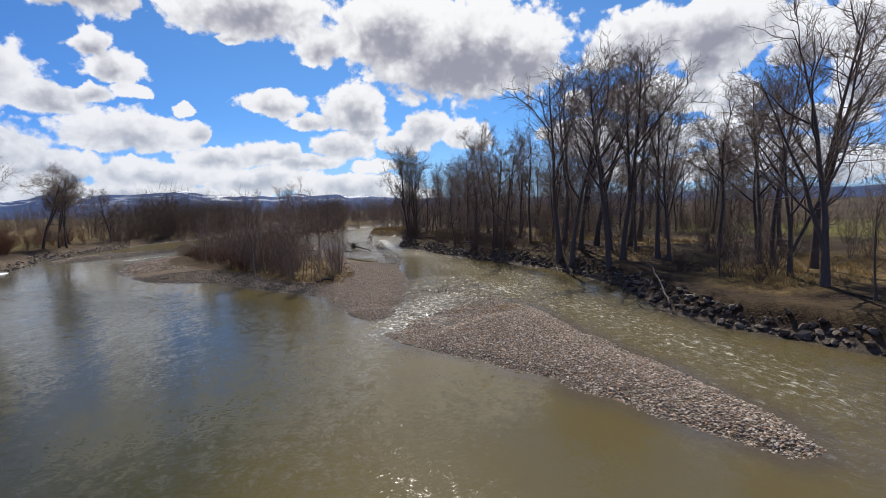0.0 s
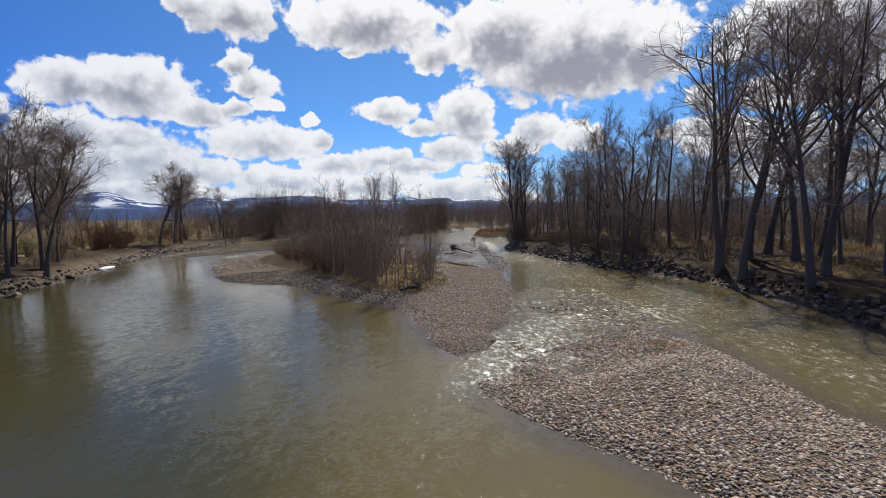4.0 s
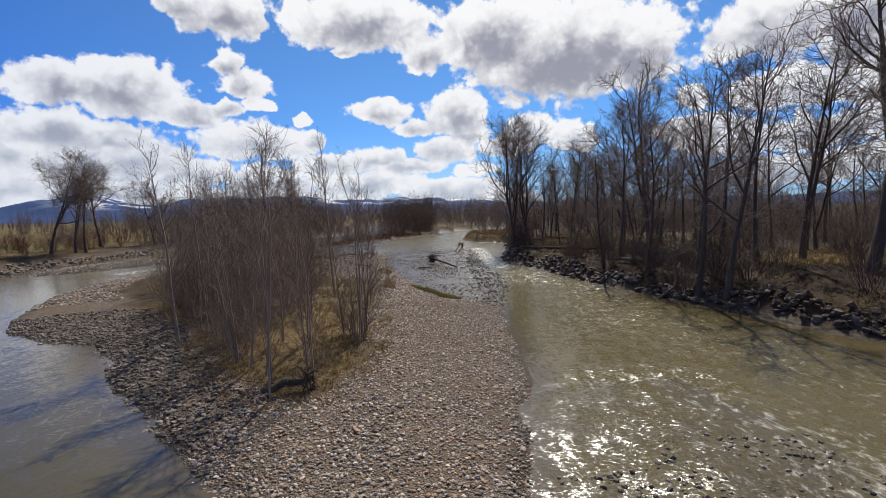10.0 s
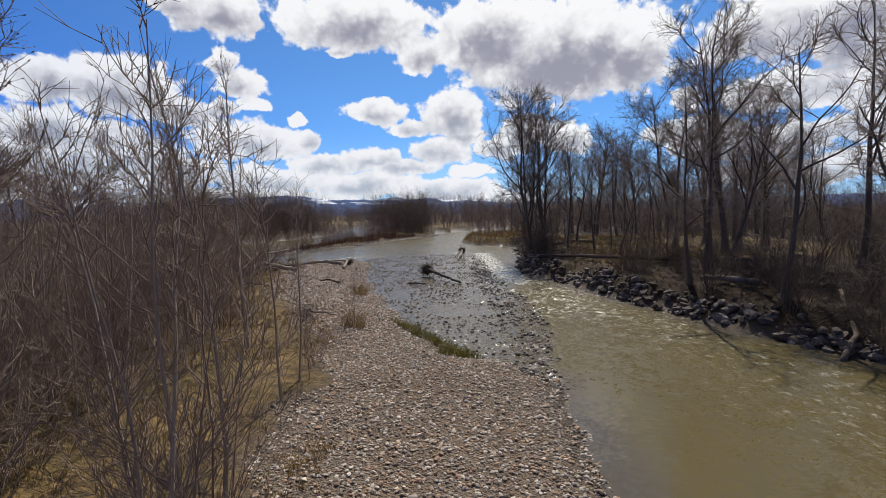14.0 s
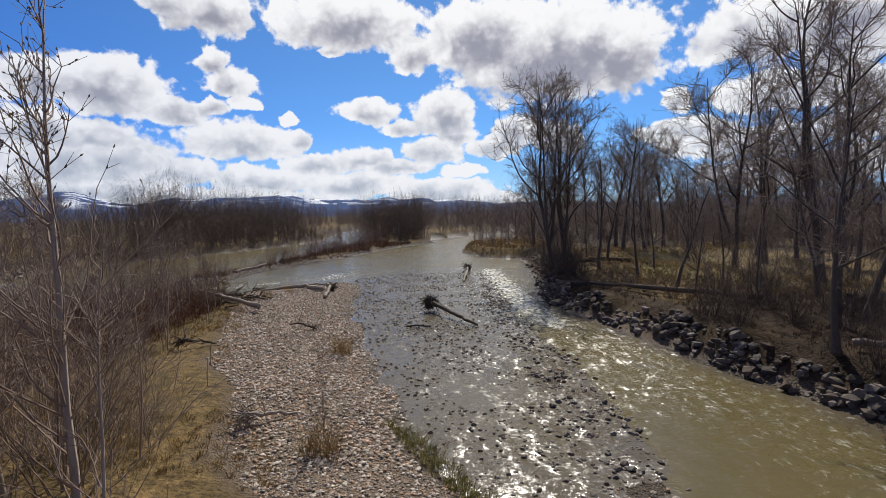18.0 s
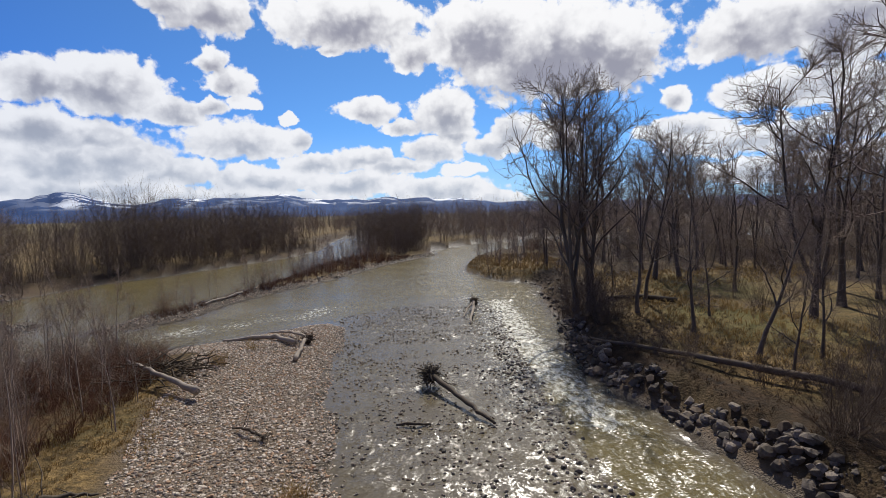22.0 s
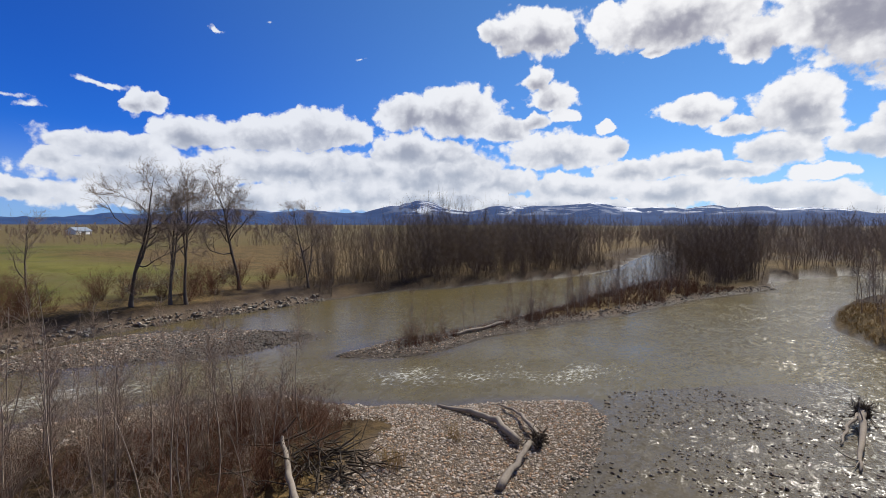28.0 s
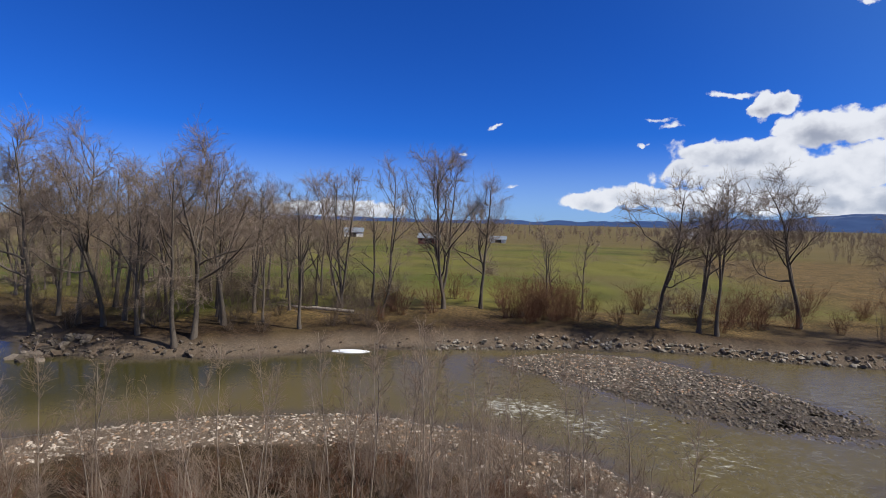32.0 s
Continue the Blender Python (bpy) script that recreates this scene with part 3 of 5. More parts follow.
def stretch(lo, hi, fine_step, ends):
    """Coordinates with that step from lo to hi, and ever wider ones out to the ends."""
    middle = list(np.arange(lo, hi + 1e-6, fine_step))
    for sign, out in ((-1, []), (1, [])):
        v, s = (lo, fine_step) if sign < 0 else (hi, fine_step)
        while abs(v) < ends:
            s *= 1.16
            v += sign * s
            out.append(v)
        middle = out[::-1] + middle if sign < 0 else middle + out
    return np.array(middle)


def sheet(name, xs, ys, heights, layers, mat):
    nx, ny = len(xs), len(ys)
    gx, gy = np.meshgrid(xs, ys)
    co = np.stack([gx.ravel(), gy.ravel(), heights.ravel()], 1)
    k = np.arange(nx * ny).reshape(ny, nx)
    quads = np.stack([k[:-1, :-1], k[:-1, 1:], k[1:, 1:], k[1:, :-1]], -1).reshape(-1, 4)
    me = mesh_of(name, co, quads, mat, smooth=True)
    for key, values in layers.items():
        me.attributes.new(key, "FLOAT", "POINT").data.foreach_set("value", np.ascontiguousarray(values.ravel(), dtype=np.float32))
    return new(name, me)


def mesh_of(name, co, faces, mat, smooth=False):
    """A mesh from arrays: corners, and faces that all have the same number of sides."""
    me = bpy.data.meshes.new(name)
    co, faces = np.asarray(co, np.float32), np.asarray(faces, np.int32)
    n, sides = faces.shape
    me.vertices.add(len(co))
    me.vertices.foreach_set("co", co.ravel())
    me.loops.add(n * sides)
    me.loops.foreach_set("vertex_index", faces.ravel())
    me.polygons.add(n)
    me.polygons.foreach_set("loop_start", np.arange(0, n * sides, sides, dtype=np.int32))
    me.polygons.foreach_set("loop_total", np.full(n, sides, np.int32))
    me.polygons.foreach_set("use_smooth", np.full(n, smooth))
    me.materials.append(mat)
    me.update(calc_edges=True)
    return me


xs, ys = stretch(-50, 28, 0.3, 4700), stretch(-46, 60, 0.3, 4700)
gx, gy = np.meshgrid(xs, ys)
z, gravel, grass, meadow, wet = land(gx, gy)
tagged(sheet("ground", xs, ys, z, dict(gravel=gravel, grass=grass, meadow=meadow, wet=wet), GROUND),
       "river gravel, brown litter and pale green spring meadows", "ground", kind="structure")

xs, ys = stretch(-50, 24, 0.33, 205), stretch(-62, 70, 0.33, 205)
gx, gy = np.meshgrid(xs, ys)
bed = land(gx, gy)[0]
riffle, chute = step(inside(gx, gy, RIFFLE), -1.2, 0.8), step(inside(gx, gy, CHUTE), -2.5, 0.5)


def along(x, y, line, wide):
    """1 on an open line, fading out over that width."""
    best = np.full(x.shape, 1e9)
    for (ax, ay), (bx, by) in zip(line, line[1:]):
        ex, ey = bx - ax, by - ay
        t = np.clip(((x - ax) * ex + (y - ay) * ey) / (ex * ex + ey * ey), 0, 1)
        best = np.minimum(best, (x - ax - t * ex) ** 2 + (y - ay - t * ey) ** 2)
    return 1 - step(np.sqrt(best), 0, wide)


main_run = along(gx, gy, [(3, 110), (3, 80), (4, 62), (6.5, 50), (6.6, 36), (7, 28), (8, 22), (10, 14), (12, 6), (13, -4), (15, -12), (15, -24), (15, -40)], 8.5)
white_run = along(gx, gy, [(5.6, 52), (5.9, 40), (6.2, 30), (6.8, 25)], 1.6)
rapid = along(gx, gy, [(-9, 50), (-15, 46), (-20, 41.5), (-26, 38), (-31, 33), (-33, 26)], 6.5)
tail = along(gx, gy, [(6, -19), (2, -26), (0, -32), (1, -40), (2, -50)], 4.5)
bar_run = along(gx, gy, [(6, -10), (10.5, -17), (13.6, -26), (15.6, -36), (18, -52)], 4.5)
left_run = along(gx, gy, [(-36, 14), (-33, 3), (-26, -6), (-16, -14), (-8, -20), (-3, -30)], 5.0)
rough = np.clip(0.17 + 0.2 * step(gy, 5, 40) + 0.5 * step(gy, 40, 70) + 0.8 * main_run + 0.9 * riffle + 0.62 * chute + 0.85 * rapid + 0.18 * tail + 0.16 * left_run + 0.25 * white_run + 0.3 * bar_run, 0, 1)
# where the water froths, and where the runs get painted cream glints
foam = np.clip(0.62 * main_run + 0.6 * white_run + 0.35 * riffle + 0.40 * chute + 0.8 * rapid * (0.45 + 0.8 * rumple(gx, gy, 2.2, 24)) + 0.45 * tail + 0.15 * left_run + 0.10 * bar_run, 0, 1)
swell = (rumple(gx + 0.3 * gy, gy, 1.3, 21) - 0.5) * 0.10 * np.clip(rapid + 0.8 * white_run + 0.5 * chute + 0.25 * riffle + 0.3 * main_run, 0, 1)
shallow = step(bed, -0.32, -0.05) * 0.85
mouth = inside(gx, gy, [(-50, -200), (-50, 20), (-38, 17), (-33, 10), (-29.5, 6), (-25, -1), (-15, -7), (-6, -15), (-2, -24), (-1, -34), (-1, -48), (-4, -200)])
calm = along(gx, gy, [(-46, -30), (-42, -14), (-37, -4), (-35, 4), (-33, 9)], 12.0)
lee = along(gx, gy, [(20.5, -20), (20.6, -10), (19, -3), (16.6, 3)], 6.0)
rough = rough * (1 - 0.85 * calm) * (1 - 0.75 * lee)
pool = step(mouth + 3 * (rumple(gx, gy, 6, 23) - 0.5), -2.5, 5.0)
tagged(sheet("river", xs, ys, swell, dict(rough=rough, foam=foam, shallow=shallow, pool=pool), WATER),
       "murky olive-brown river water, rippled and glittering", "water", kind="structure")

# ---- mountains far off ----
PROFILE = [(-130, 0.5), (-95, 0.3), (-83, 0.35), (-75, 0.7), (-66, 1.0), (-58, 1.5), (-54, 1.3), (-48, 1.6), (-44, 1.2), (-39, 2.45), (-36.5, 2.6), (-33, 1.5),
           (-28.5, 2.05), (-23, 2.1), (-17.5, 2.3), (-13, 1.8), (-9, 1.75), (-4, 1.85), (0, 1.6), (4, 1.3), (8, 1.0), (20, 0.8), (35, 1.0), (60, 0.8), (130, 0.6)]
az = np.radians(np.arange(-130, 130.1, 0.25))
radii = np.linspace(2900, 4300, 22)
ga, gr = np.meshgrid(az, radii)
crest = np.interp(np.degrees(ga), *np.array(PROFILE).T)
crest = crest + 0.16 * (rumple(np.degrees(ga), 0 * ga, 2.2, 31) - 0.5) * 2 + 0.07 * (rumple(np.degrees(ga), 0 * ga, 0.7, 32) - 0.5) * 2
climb = np.sin(np.clip((gr - 2900) / 1000, 0, 1) * math.pi / 2) ** 1.4 * np.where(gr > 3900, 1 - (gr - 3900) / 1200, 1)
gz = 8 + np.tan(np.radians(np.maximum(crest, 0.1))) * 3900 * climb
gz = gz + (rumple(np.degrees(ga), gr / 60, 1.6, 33) - 0.5) * 34 * climb * (1 - climb) * 2.6 - 12 * (gr < 2950)
co = np.stack([np.sin(ga) * gr, np.cos(ga) * gr, gz], -1).reshape(-1, 3)
k = np.arange(ga.size).reshape(ga.shape)
quads = np.stack([k[:-1, :-1], k[:-1, 1:], k[1:, 1:], k[1:, :-1]], -1).reshape(-1, 4)
tagged(new("mountains", mesh_of("mountains", co, quads, HILL, smooth=True)), "distant mountains tinted blue for haze, with patches of snow", "mountains", kind="structure")


# ---- trees ----
def tubes(lines, sides):
    """Open tubes along lines of points with a radius at each; all lines have the same number of points."""
    p, r = np.array([l[0] for l in lines]), np.array([l[1] for l in lines])
    m, n = r.shape
    d = np.gradient(p, axis=1)
    d /= np.maximum(np.linalg.norm(d, axis=2, keepdims=True), 1e-6)
    whole = p[:, -1] - p[:, 0]
    ref = np.where(np.abs(whole[:, 2:3]) > 0.8 * np.linalg.norm(whole, axis=1, keepdims=True), [[0.96, 0.28, 0]], [[0, 0, 1.0]])[:, None]
    u = np.cross(d, ref)
    u /= np.maximum(np.linalg.norm(u, axis=2, keepdims=True), 1e-6)
    v = np.cross(d, u)
    ang = np.arange(sides) * 2 * math.pi / sides
    ring = u[:, :, None] * np.cos(ang)[:, None] + v[:, :, None] * np.sin(ang)[:, None]
    co = (p[:, :, None] + ring * r[:, :, None, None]).reshape(-1, 3)
    i = np.arange(sides)
    one = np.stack([i, (i + 1) % sides, (i + 1) % sides + sides, i + sides], 1)
    strip = (one[None] + (np.arange(n - 1) * sides)[:, None, None]).reshape(-1, 4)
    return co, (strip[None] + (np.arange(m) * n * sides)[:, None, None]).reshape(-1, 4)


def tube_mesh(name, bundles, mat):
    """One mesh from bundles of (lines, sides)."""
    cos, faces, n = [], [], 0
    for lines, sides in bundles:
        for count in sorted({len(l[0]) for l in lines}):
            co, f = tubes([l for l in lines if len(l[0]) == count], sides)
            cos.append(co), faces.append(f + n)
            n += len(co)
    return mesh_of(name, np.concatenate(cos), np.concatenate(faces), mat, smooth=True)


def unit(v):
    return v / max(np.linalg.norm(v), 1e-6)


def shoot(g, p, d, length, r, n, wander, lift, out, thin=0.25):
    """A wandering branch: adds its line to out, returns its points and ways."""
    pts, ways = [p], [d]
    for k in range(n):
        d = unit(d + g.normal(0, wander, 3) + np.array([0, 0, lift]))
        p = p + d * length / n
        pts.append(p), ways.append(d)
    out.append((np.array(pts), r * np.linspace(1, thin, n + 1)))
    return pts, ways


def aside(g, d, degrees):
    """A way that leans from d by about that many degrees, to any side."""
    across = unit(np.cross(d, g.normal(0, 1, 3)))
    a = radians(degrees * g.uniform(0.75, 1.25))
    return unit(d * math.cos(a) + across * math.sin(a))


def cottonwood_meshes(seed, spread=1.0, fork=0.35, limbs=4, rich=1.0, crooked=1.0, leaders=1):
    """A bare cottonwood 15 m tall: trunk with its limbs, and crown. fork: where the limbs begin; rich: how many twigs."""
    g = np.random.default_rng(seed)
    h, thick, mid, fine, tips = 15.0, [], [], [], []
    up = np.array([0, 0, 1.0])
    stems, arms = [], []
    trunk, ways = shoot(g, np.array([0, 0, -0.4]), unit(up + [*g.normal(0, 0.05, 2), 0]), h * 0.97 + 0.4, 0.21, 14, 0.05 * crooked, 0.04, thick, 0.10)
    thick[0][1][:2] = 0.33, 0.235
    stems.append((trunk, ways, 0.2, fork))
    for k in range(leaders - 1):
        n = g.integers(1, 4) if leaders > 2 else g.integers(2, 6)
        p2, w2 = shoot(g, trunk[n], aside(g, up, 20 * spread), (h - trunk[n][2]) * g.uniform(0.72, 0.98), 0.15, 14, 0.06 * crooked, 0.065, thick, 0.12)
        stems.append((p2, w2, 0.14, max(0.12, fork - 0.12)))
    for pts, ways, r, low in stems:
        long = sum(np.linalg.norm(b - a) for a, b in zip(pts, pts[1:]))
        for k in range(limbs + 3 if leaders == 1 else limbs):
            t = low + (0.93 - low) * ((k + g.uniform(0.1, 0.9)) / (limbs + 3 if leaders == 1 else limbs))
            n = min(int(t * 14), 13)
            reach = long * (0.12 + 0.46 * (1 - t) ** 0.8) * g.uniform(0.75, 1.2)
            arms.append(shoot(g, pts[n] + (pts[n + 1] - pts[n]) * g.uniform(), aside(g, ways[n], 52 * spread), reach, max(0.04, r * 0.62 * (1 - t) + 0.015), 9, 0.13 * crooked, 0.075, thick, 0.16))
        arms.append((pts[-10:], ways[-10:]))
    for k in range(4):
        n = g.integers(2, 8)
        arms.append(shoot(g, trunk[n], aside(g, ways[n], 68), h * g.uniform(0.07, 0.14), 0.03, 9, 0.16, 0.06, mid, 0.25))
    boughs = []
    for pts, ways in arms:
        long = np.linalg.norm(pts[-1] - pts[0])
        for k in range(4 + int(long > 2.5) * 2):
            t = g.uniform(0.18, 0.97)
            n = min(int(t * 9), 8)
            boughs.append(shoot(g, pts[n] + (pts[n + 1] - pts[n]) * g.uniform(), aside(g, ways[n], 48), max(0.8, long * (0.16 + 0.34 * (1 - t))) * g.uniform(0.7, 1.3), 0.030, 5, 0.18, 0.06, mid, 0.4))
        boughs.append((pts[-6:], ways[-6:]))
    for pts, ways in boughs:
        for _ in range(max(1, int(3.1 * rich + g.uniform()))):
            m = g.integers(1, 6)
            p2, w2 = shoot(g, pts[m], aside(g, ways[m], 40), g.uniform(0.6, 1.6), 0.017, 3, 0.2, 0.07, fine, 0.5)
            for _ in range(4):
                o = g.integers(0, 4)
                p3, w3 = shoot(g, p2[o], aside(g, w2[o], 44), g.uniform(0.35, 0.95), 0.0105, 2, 0.16, 0.08, tips, 0.5)
                shoot(g, p3[1], aside(g, w3[1], 38), g.uniform(0.25, 0.6), 0.0078, 1, 0.1, 0.1, tips, 0.5)
    return tube_mesh("trunk", [(thick, 6)], BARK), tube_mesh("crown", [(mid, 4), (fine, 3), (tips, 3)], TWIG)


def sapling_meshes(seed, dense=1.0, girth=1.0, buds=False, reach=1.0):
    """A slim young poplar 6 m tall: stem, and twigs that point up."""
    g = np.random.default_rng(seed)
    h, stem, fine, tips, bud = 6.0, [], [], [], []
    for k in range(1 if buds else g.integers(1, 3)):
        pts, ways = shoot(g, np.array([g.normal(0, 0.12) * k, g.normal(0, 0.12) * k, -0.2]), unit(np.array([g.normal(0, 0.06), g.normal(0, 0.06), 1])),
                          h * (1 if k == 0 else g.uniform(0.5, 0.85)), (0.031 if k == 0 else 0.02) * girth, 10, 0.04, 0.05, stem if k == 0 else fine, 0.15)
        for _ in range(int((26 if k == 0 else 14) * dense)):
            t = g.uniform(0.10, 0.98)
            n = min(int(t * 10), 9)
            p2, w2 = shoot(g, pts[n] + (pts[n + 1] - pts[n]) * g.uniform(), aside(g, ways[n], 48), h * (0.05 + 0.20 * (1 - t)) * reach * g.uniform(0.5, 1.3), 0.0085 * reach, 5, 0.10, 0.14, fine, 0.4)
            for _ in range(6):
                m = g.integers(1, 6)
                p3, w3 = shoot(g, p2[m], aside(g, w2[m], 44), g.uniform(0.15, 0.55), 0.005, 2, 0.16, 0.16, tips, 0.5)
                if buds:
                    for q, d in zip(p3[1:], w3[1:]):
                        bud.append((np.array([q, q + d * 0.02, q + d * 0.045]), np.array([0.003, 0.012, 0.002])))
                shoot(g, p3[1], aside(g, w3[1], 40), g.uniform(0.1, 0.3), 0.0042, 1, 0.1, 0.1, tips, 0.5)
    return tube_mesh("stem", [(stem, 5)], PALE_BARK), tube_mesh("crown", [(fine, 3), (tips + bud, 3)], SAPLING_TWIG)


def bush_meshes(seed, mat, stems=30, lean_most=0.5):
    """A leafless bush 3 m tall: main stem, and the thicket of shoots round it."""
    g = np.random.default_rng(seed)
    main, shoots, tips = [], [], []
    for k in range(stems):
        a = g.uniform(0, 2 * math.pi)
        lean = g.uniform(0.03, lean_most)
        p = np.array([math.cos(a), math.sin(a), 0]) * g.uniform(0, 0.45) - [0, 0, 0.15]
        pts, ways = shoot(g, p, unit(np.array([math.cos(a) * lean, math.sin(a) * lean, 1])), g.uniform(1.6, 3.1), 0.024 if k == 0 else 0.012, 4, 0.15, 0.03, shoots if k else main, 0.35)
        for _ in range(9):
            n = g.integers(1, 5)
            p2, w2 = shoot(g, pts[n], aside(g, ways[n], 40), g.uniform(0.3, 0.9), 0.006, 2, 0.14, 0.06, tips, 0.6)
            shoot(g, p2[1], aside(g, w2[1], 45), g.uniform(0.15, 0.45), 0.0045, 1, 0.08, 0.1, tips, 0.5)
    return tube_mesh("stem", [(main, 4)], mat), tube_mesh("crown", [(shoots, 3), (tips, 3)], mat)


def plant(name, meshes, label, category, group):
    """A plant of two parts under one base."""
    base = tagged(new(name), label, category, group)
    for me in meshes:
        ob = new(me.name.split(".")[0], me)
        ob.parent = base
        if ob.name.split(".")[0] == "crown":
            tagged(ob, kind="stuff")
    return base


def set_out(kinds, rows, tall, seed, sink=0.0):
    """Copies of the kinds at rows of x, y, height. The kinds' own first objects are used up first."""
    g = np.random.default_rng(seed)
    floor = land(*np.array(rows, float)[:, :2].T)[0]
    for (x, y, h), z in zip(rows, floor):
        k = int(g.integers(len(kinds)))
        s = h / tall
        m = pose(x, y, z - sink, g.normal(0, 2.0), g.normal(0, 2.0), g.uniform(0, 360))
        if kinds[k].get("used"):
            ob = copy_thing(kinds[k], m)
        else:
            ob = kinds[k]
            ob["used"] = 1
        wide = s * g.uniform(0.9, 1.12)
        ob.matrix_basis = m @ Matrix.Diagonal((wide, wide, s, 1))


def scatter(seed, count, x0, x1, y0, y1, lo, hi, keep=None, gap=1.0):
    """Rows of x, y, height at random, with some room between them."""
    g, rows = np.random.default_rng(seed), []
    for _ in range(count * 12):
        x, y = g.uniform(x0, x1), g.uniform(y0, y1)
        if len(rows) < count and (keep is None or keep(x, y)) and all((x - a) ** 2 + (y - b) ** 2 > gap * gap for a, b, _ in rows):
            rows.append((x, y, g.uniform(lo, hi)))
    return rows


def within(outline, margin=0.0):
    return lambda x, y: inside(np.atleast_1d(x), np.atleast_1d(y), outline) > margin


TALL = [plant("cottonwood_tree", cottonwood_meshes(100 + k, 0.80, 0.40, 6 + k % 2, 0.62, 0.8, 1 + k % 2), "tall bare grey-brown cottonwood tree in the bank wood", "tree", "cottonwoods") for k in range(4)]
GRAND = [plant("cottonwood_tree", cottonwood_meshes(250 + k, 1.15, 0.32, 7, 0.95, 1.0, 2), "great bare cottonwood tree with a dense twiggy crown", "tree", "cottonwoods") for k in range(2)]
DENSE = [plant("cottonwood_tree", cottonwood_meshes(261 + k, 0.85, 0.22, 7, 0.95, 1.0, 3), "many-stemmed bare cottonwood with a rounded twiggy crown", "tree", "cottonwoods") for k in range(1)]
BROAD = [plant("cottonwood_tree", cottonwood_meshes(200 + k, 1.05, 0.30, 7, 1.5, 1.1, 2), "broad bare cottonwood tree with spreading crooked limbs", "tree", "cottonwoods") for k in range(3)]
THIN = [plant("young_cottonwood_tree", cottonwood_meshes(300 + k, 0.8, 0.30, 4, 0.6), "slim leafless young cottonwood among taller trees", "tree", "young cottonwoods") for k in range(3)]
BACK = [plant("cottonwood_tree", cottonwood_meshes(350 + k, 0.9, 0.34, 5, 0.66, 1.0, 1 + k % 2), "bare cottonwood tree standing deep in the wood", "tree", "cottonwoods") for k in range(4)]
SAPLINGS = [plant("poplar_sapling", sapling_meshes(400 + k), "slim leafless pale-barked poplar sapling on river gravel", "sapling", "poplar saplings") for k in range(6)]
POPLARS = [plant("young_poplar", sapling_meshes(440 + k, 1.5, 1.7, True, 1.5), "slim leafless young poplar with swelling buds on its twigs", "tree", "young poplars") for k in range(2)]
WILLOWS = [plant("willow_bush", bush_meshes(500 + k, WILLOW), "leafless reddish-brown willow bush beside the river", "bush", "willow bushes") for k in range(4)]
BRUSH = [plant("bare_bush", bush_meshes(520 + k, BRUSHWOOD, 26, 0.8), "leafless grey-brown bush in the bank undergrowth", "bush", "undergrowth bushes") for k in range(4)]
SCRUB = [plant("bare_bush", bush_meshes(530 + k, SAPLING_TWIG, 22, 0.8), "leafless pale brown bush among the island saplings", "bush", "island bushes") for k in range(3)]

# the wood on the right bank
set_out(TALL, [(31.4, -24.9, 18), (30, -23, 14.5), (21.2, -5, 19), (21.6, -14.7, 17), (24.7, -11.5, 18.4), (27, -13.5, 16), (25, 2.6, 20.5), (24.6, -3, 19),
               (28.5, 1, 20), (30.8, -2.5, 20), (35, 2.5, 22), (24, 16, 15), (27.5, 11.5, 15.5), (20, 51, 14), (27.6, 58, 14), (22.5, 60, 14.7), (23.3, 53, 13.6),
               (21.8, 71, 16), (33.4, 63.7, 13), (40, 62.5, 13.4), (54, 76, 15), (12.6, 46.5, 16.5), (21, -8.5, 17), (26.5, -6, 19)], 15.0, 1)
set_out(GRAND, [(22, 25.6, 18.2), (-43.7, 1.1, 14)], 15.0, 22)
set_out(DENSE, [(10.4, 42.4, 17), (12.4, 45.2, 15), (-54.2, 19.4, 16), (-51.4, 9.4, 14)], 15.0, 23)
set_out(BROAD, [(37, -9, 16), (22.4, 34.6, 15.5)], 15.0, 2)
set_out(THIN, [(17.3, 2.6, 13.5), (16.6, 4.4, 12), (17.8, 7, 13), (15.6, 9.6, 10.5), (14, 14.5, 9), (14.9, 25.7, 4.8), (16.4, 17.5, 12.5), (25.5, -33.8, 5),
               (17.5, 27.5, 5.5), (14.5, 33, 8), (13.5, 38.5, 10)], 15.0, 3)
in_wood = within(RIGHT_LAND, 5.0)
set_out(BACK, scatter(11, 96, 23, 80, -36, 125, 10, 16.5, in_wood, 3.0), 15.0, 4)
set_out(THIN, scatter(12, 34, 12, 40, 6, 92, 5, 11, in_wood, 2.4), 15.0, 5)
set_out(BRUSH, scatter(13, 130, 12, 58, -36, 96, 1.6, 4.0, lambda x, y: within(RIGHT_LAND, 2.4)(x, y) & ~within(GLADE)(x, y), 1.5), 3.0, 6)
set_out(BRUSH, scatter(37, 36, 9, 22, 3, 42, 0.9, 2.2, lambda x, y: abs(inside(np.atleast_1d(x), np.atleast_1d(y), RIGHT_LAND) - 3.4) < 2.1, 0.9), 3.0, 62)
set_out(BRUSH, [(17.2, 3.4, 4), (16.2, 5.2, 3.5), (18.2, 6, 4), (15.6, 9, 3.5), (14.2, 13, 3), (10.8, 40.5, 3.6), (11.8, 42.8, 4), (10.6, 45, 4), (12.8, 20.6, 3), (13.4, 19, 2.6), (9.8, 38.5, 3), (10.2, 41.6, 3.6), (11.4, 39.8, 3.4), (9.6, 43.4, 3.2), (11.8, 36.6, 2.4), (10.4, 36.4, 2.6), (15.2, 18.4, 2.6), (16.2, 16.4, 3), (17.6, 13.6, 3), (16.8, 11.4, 3.2), (14.8, 22, 2), (19.8, 8, 3), (21.5, 16, 3.2), (24.5, 31, 2.6), (20.6, 36.4, 2.8)], 3.0, 61)
set_out(WILLOWS, scatter(14, 8, 10, 22, 70, 100, 2, 4, within(RIGHT_LAND, 2.5), 1.6), 3.0, 7)
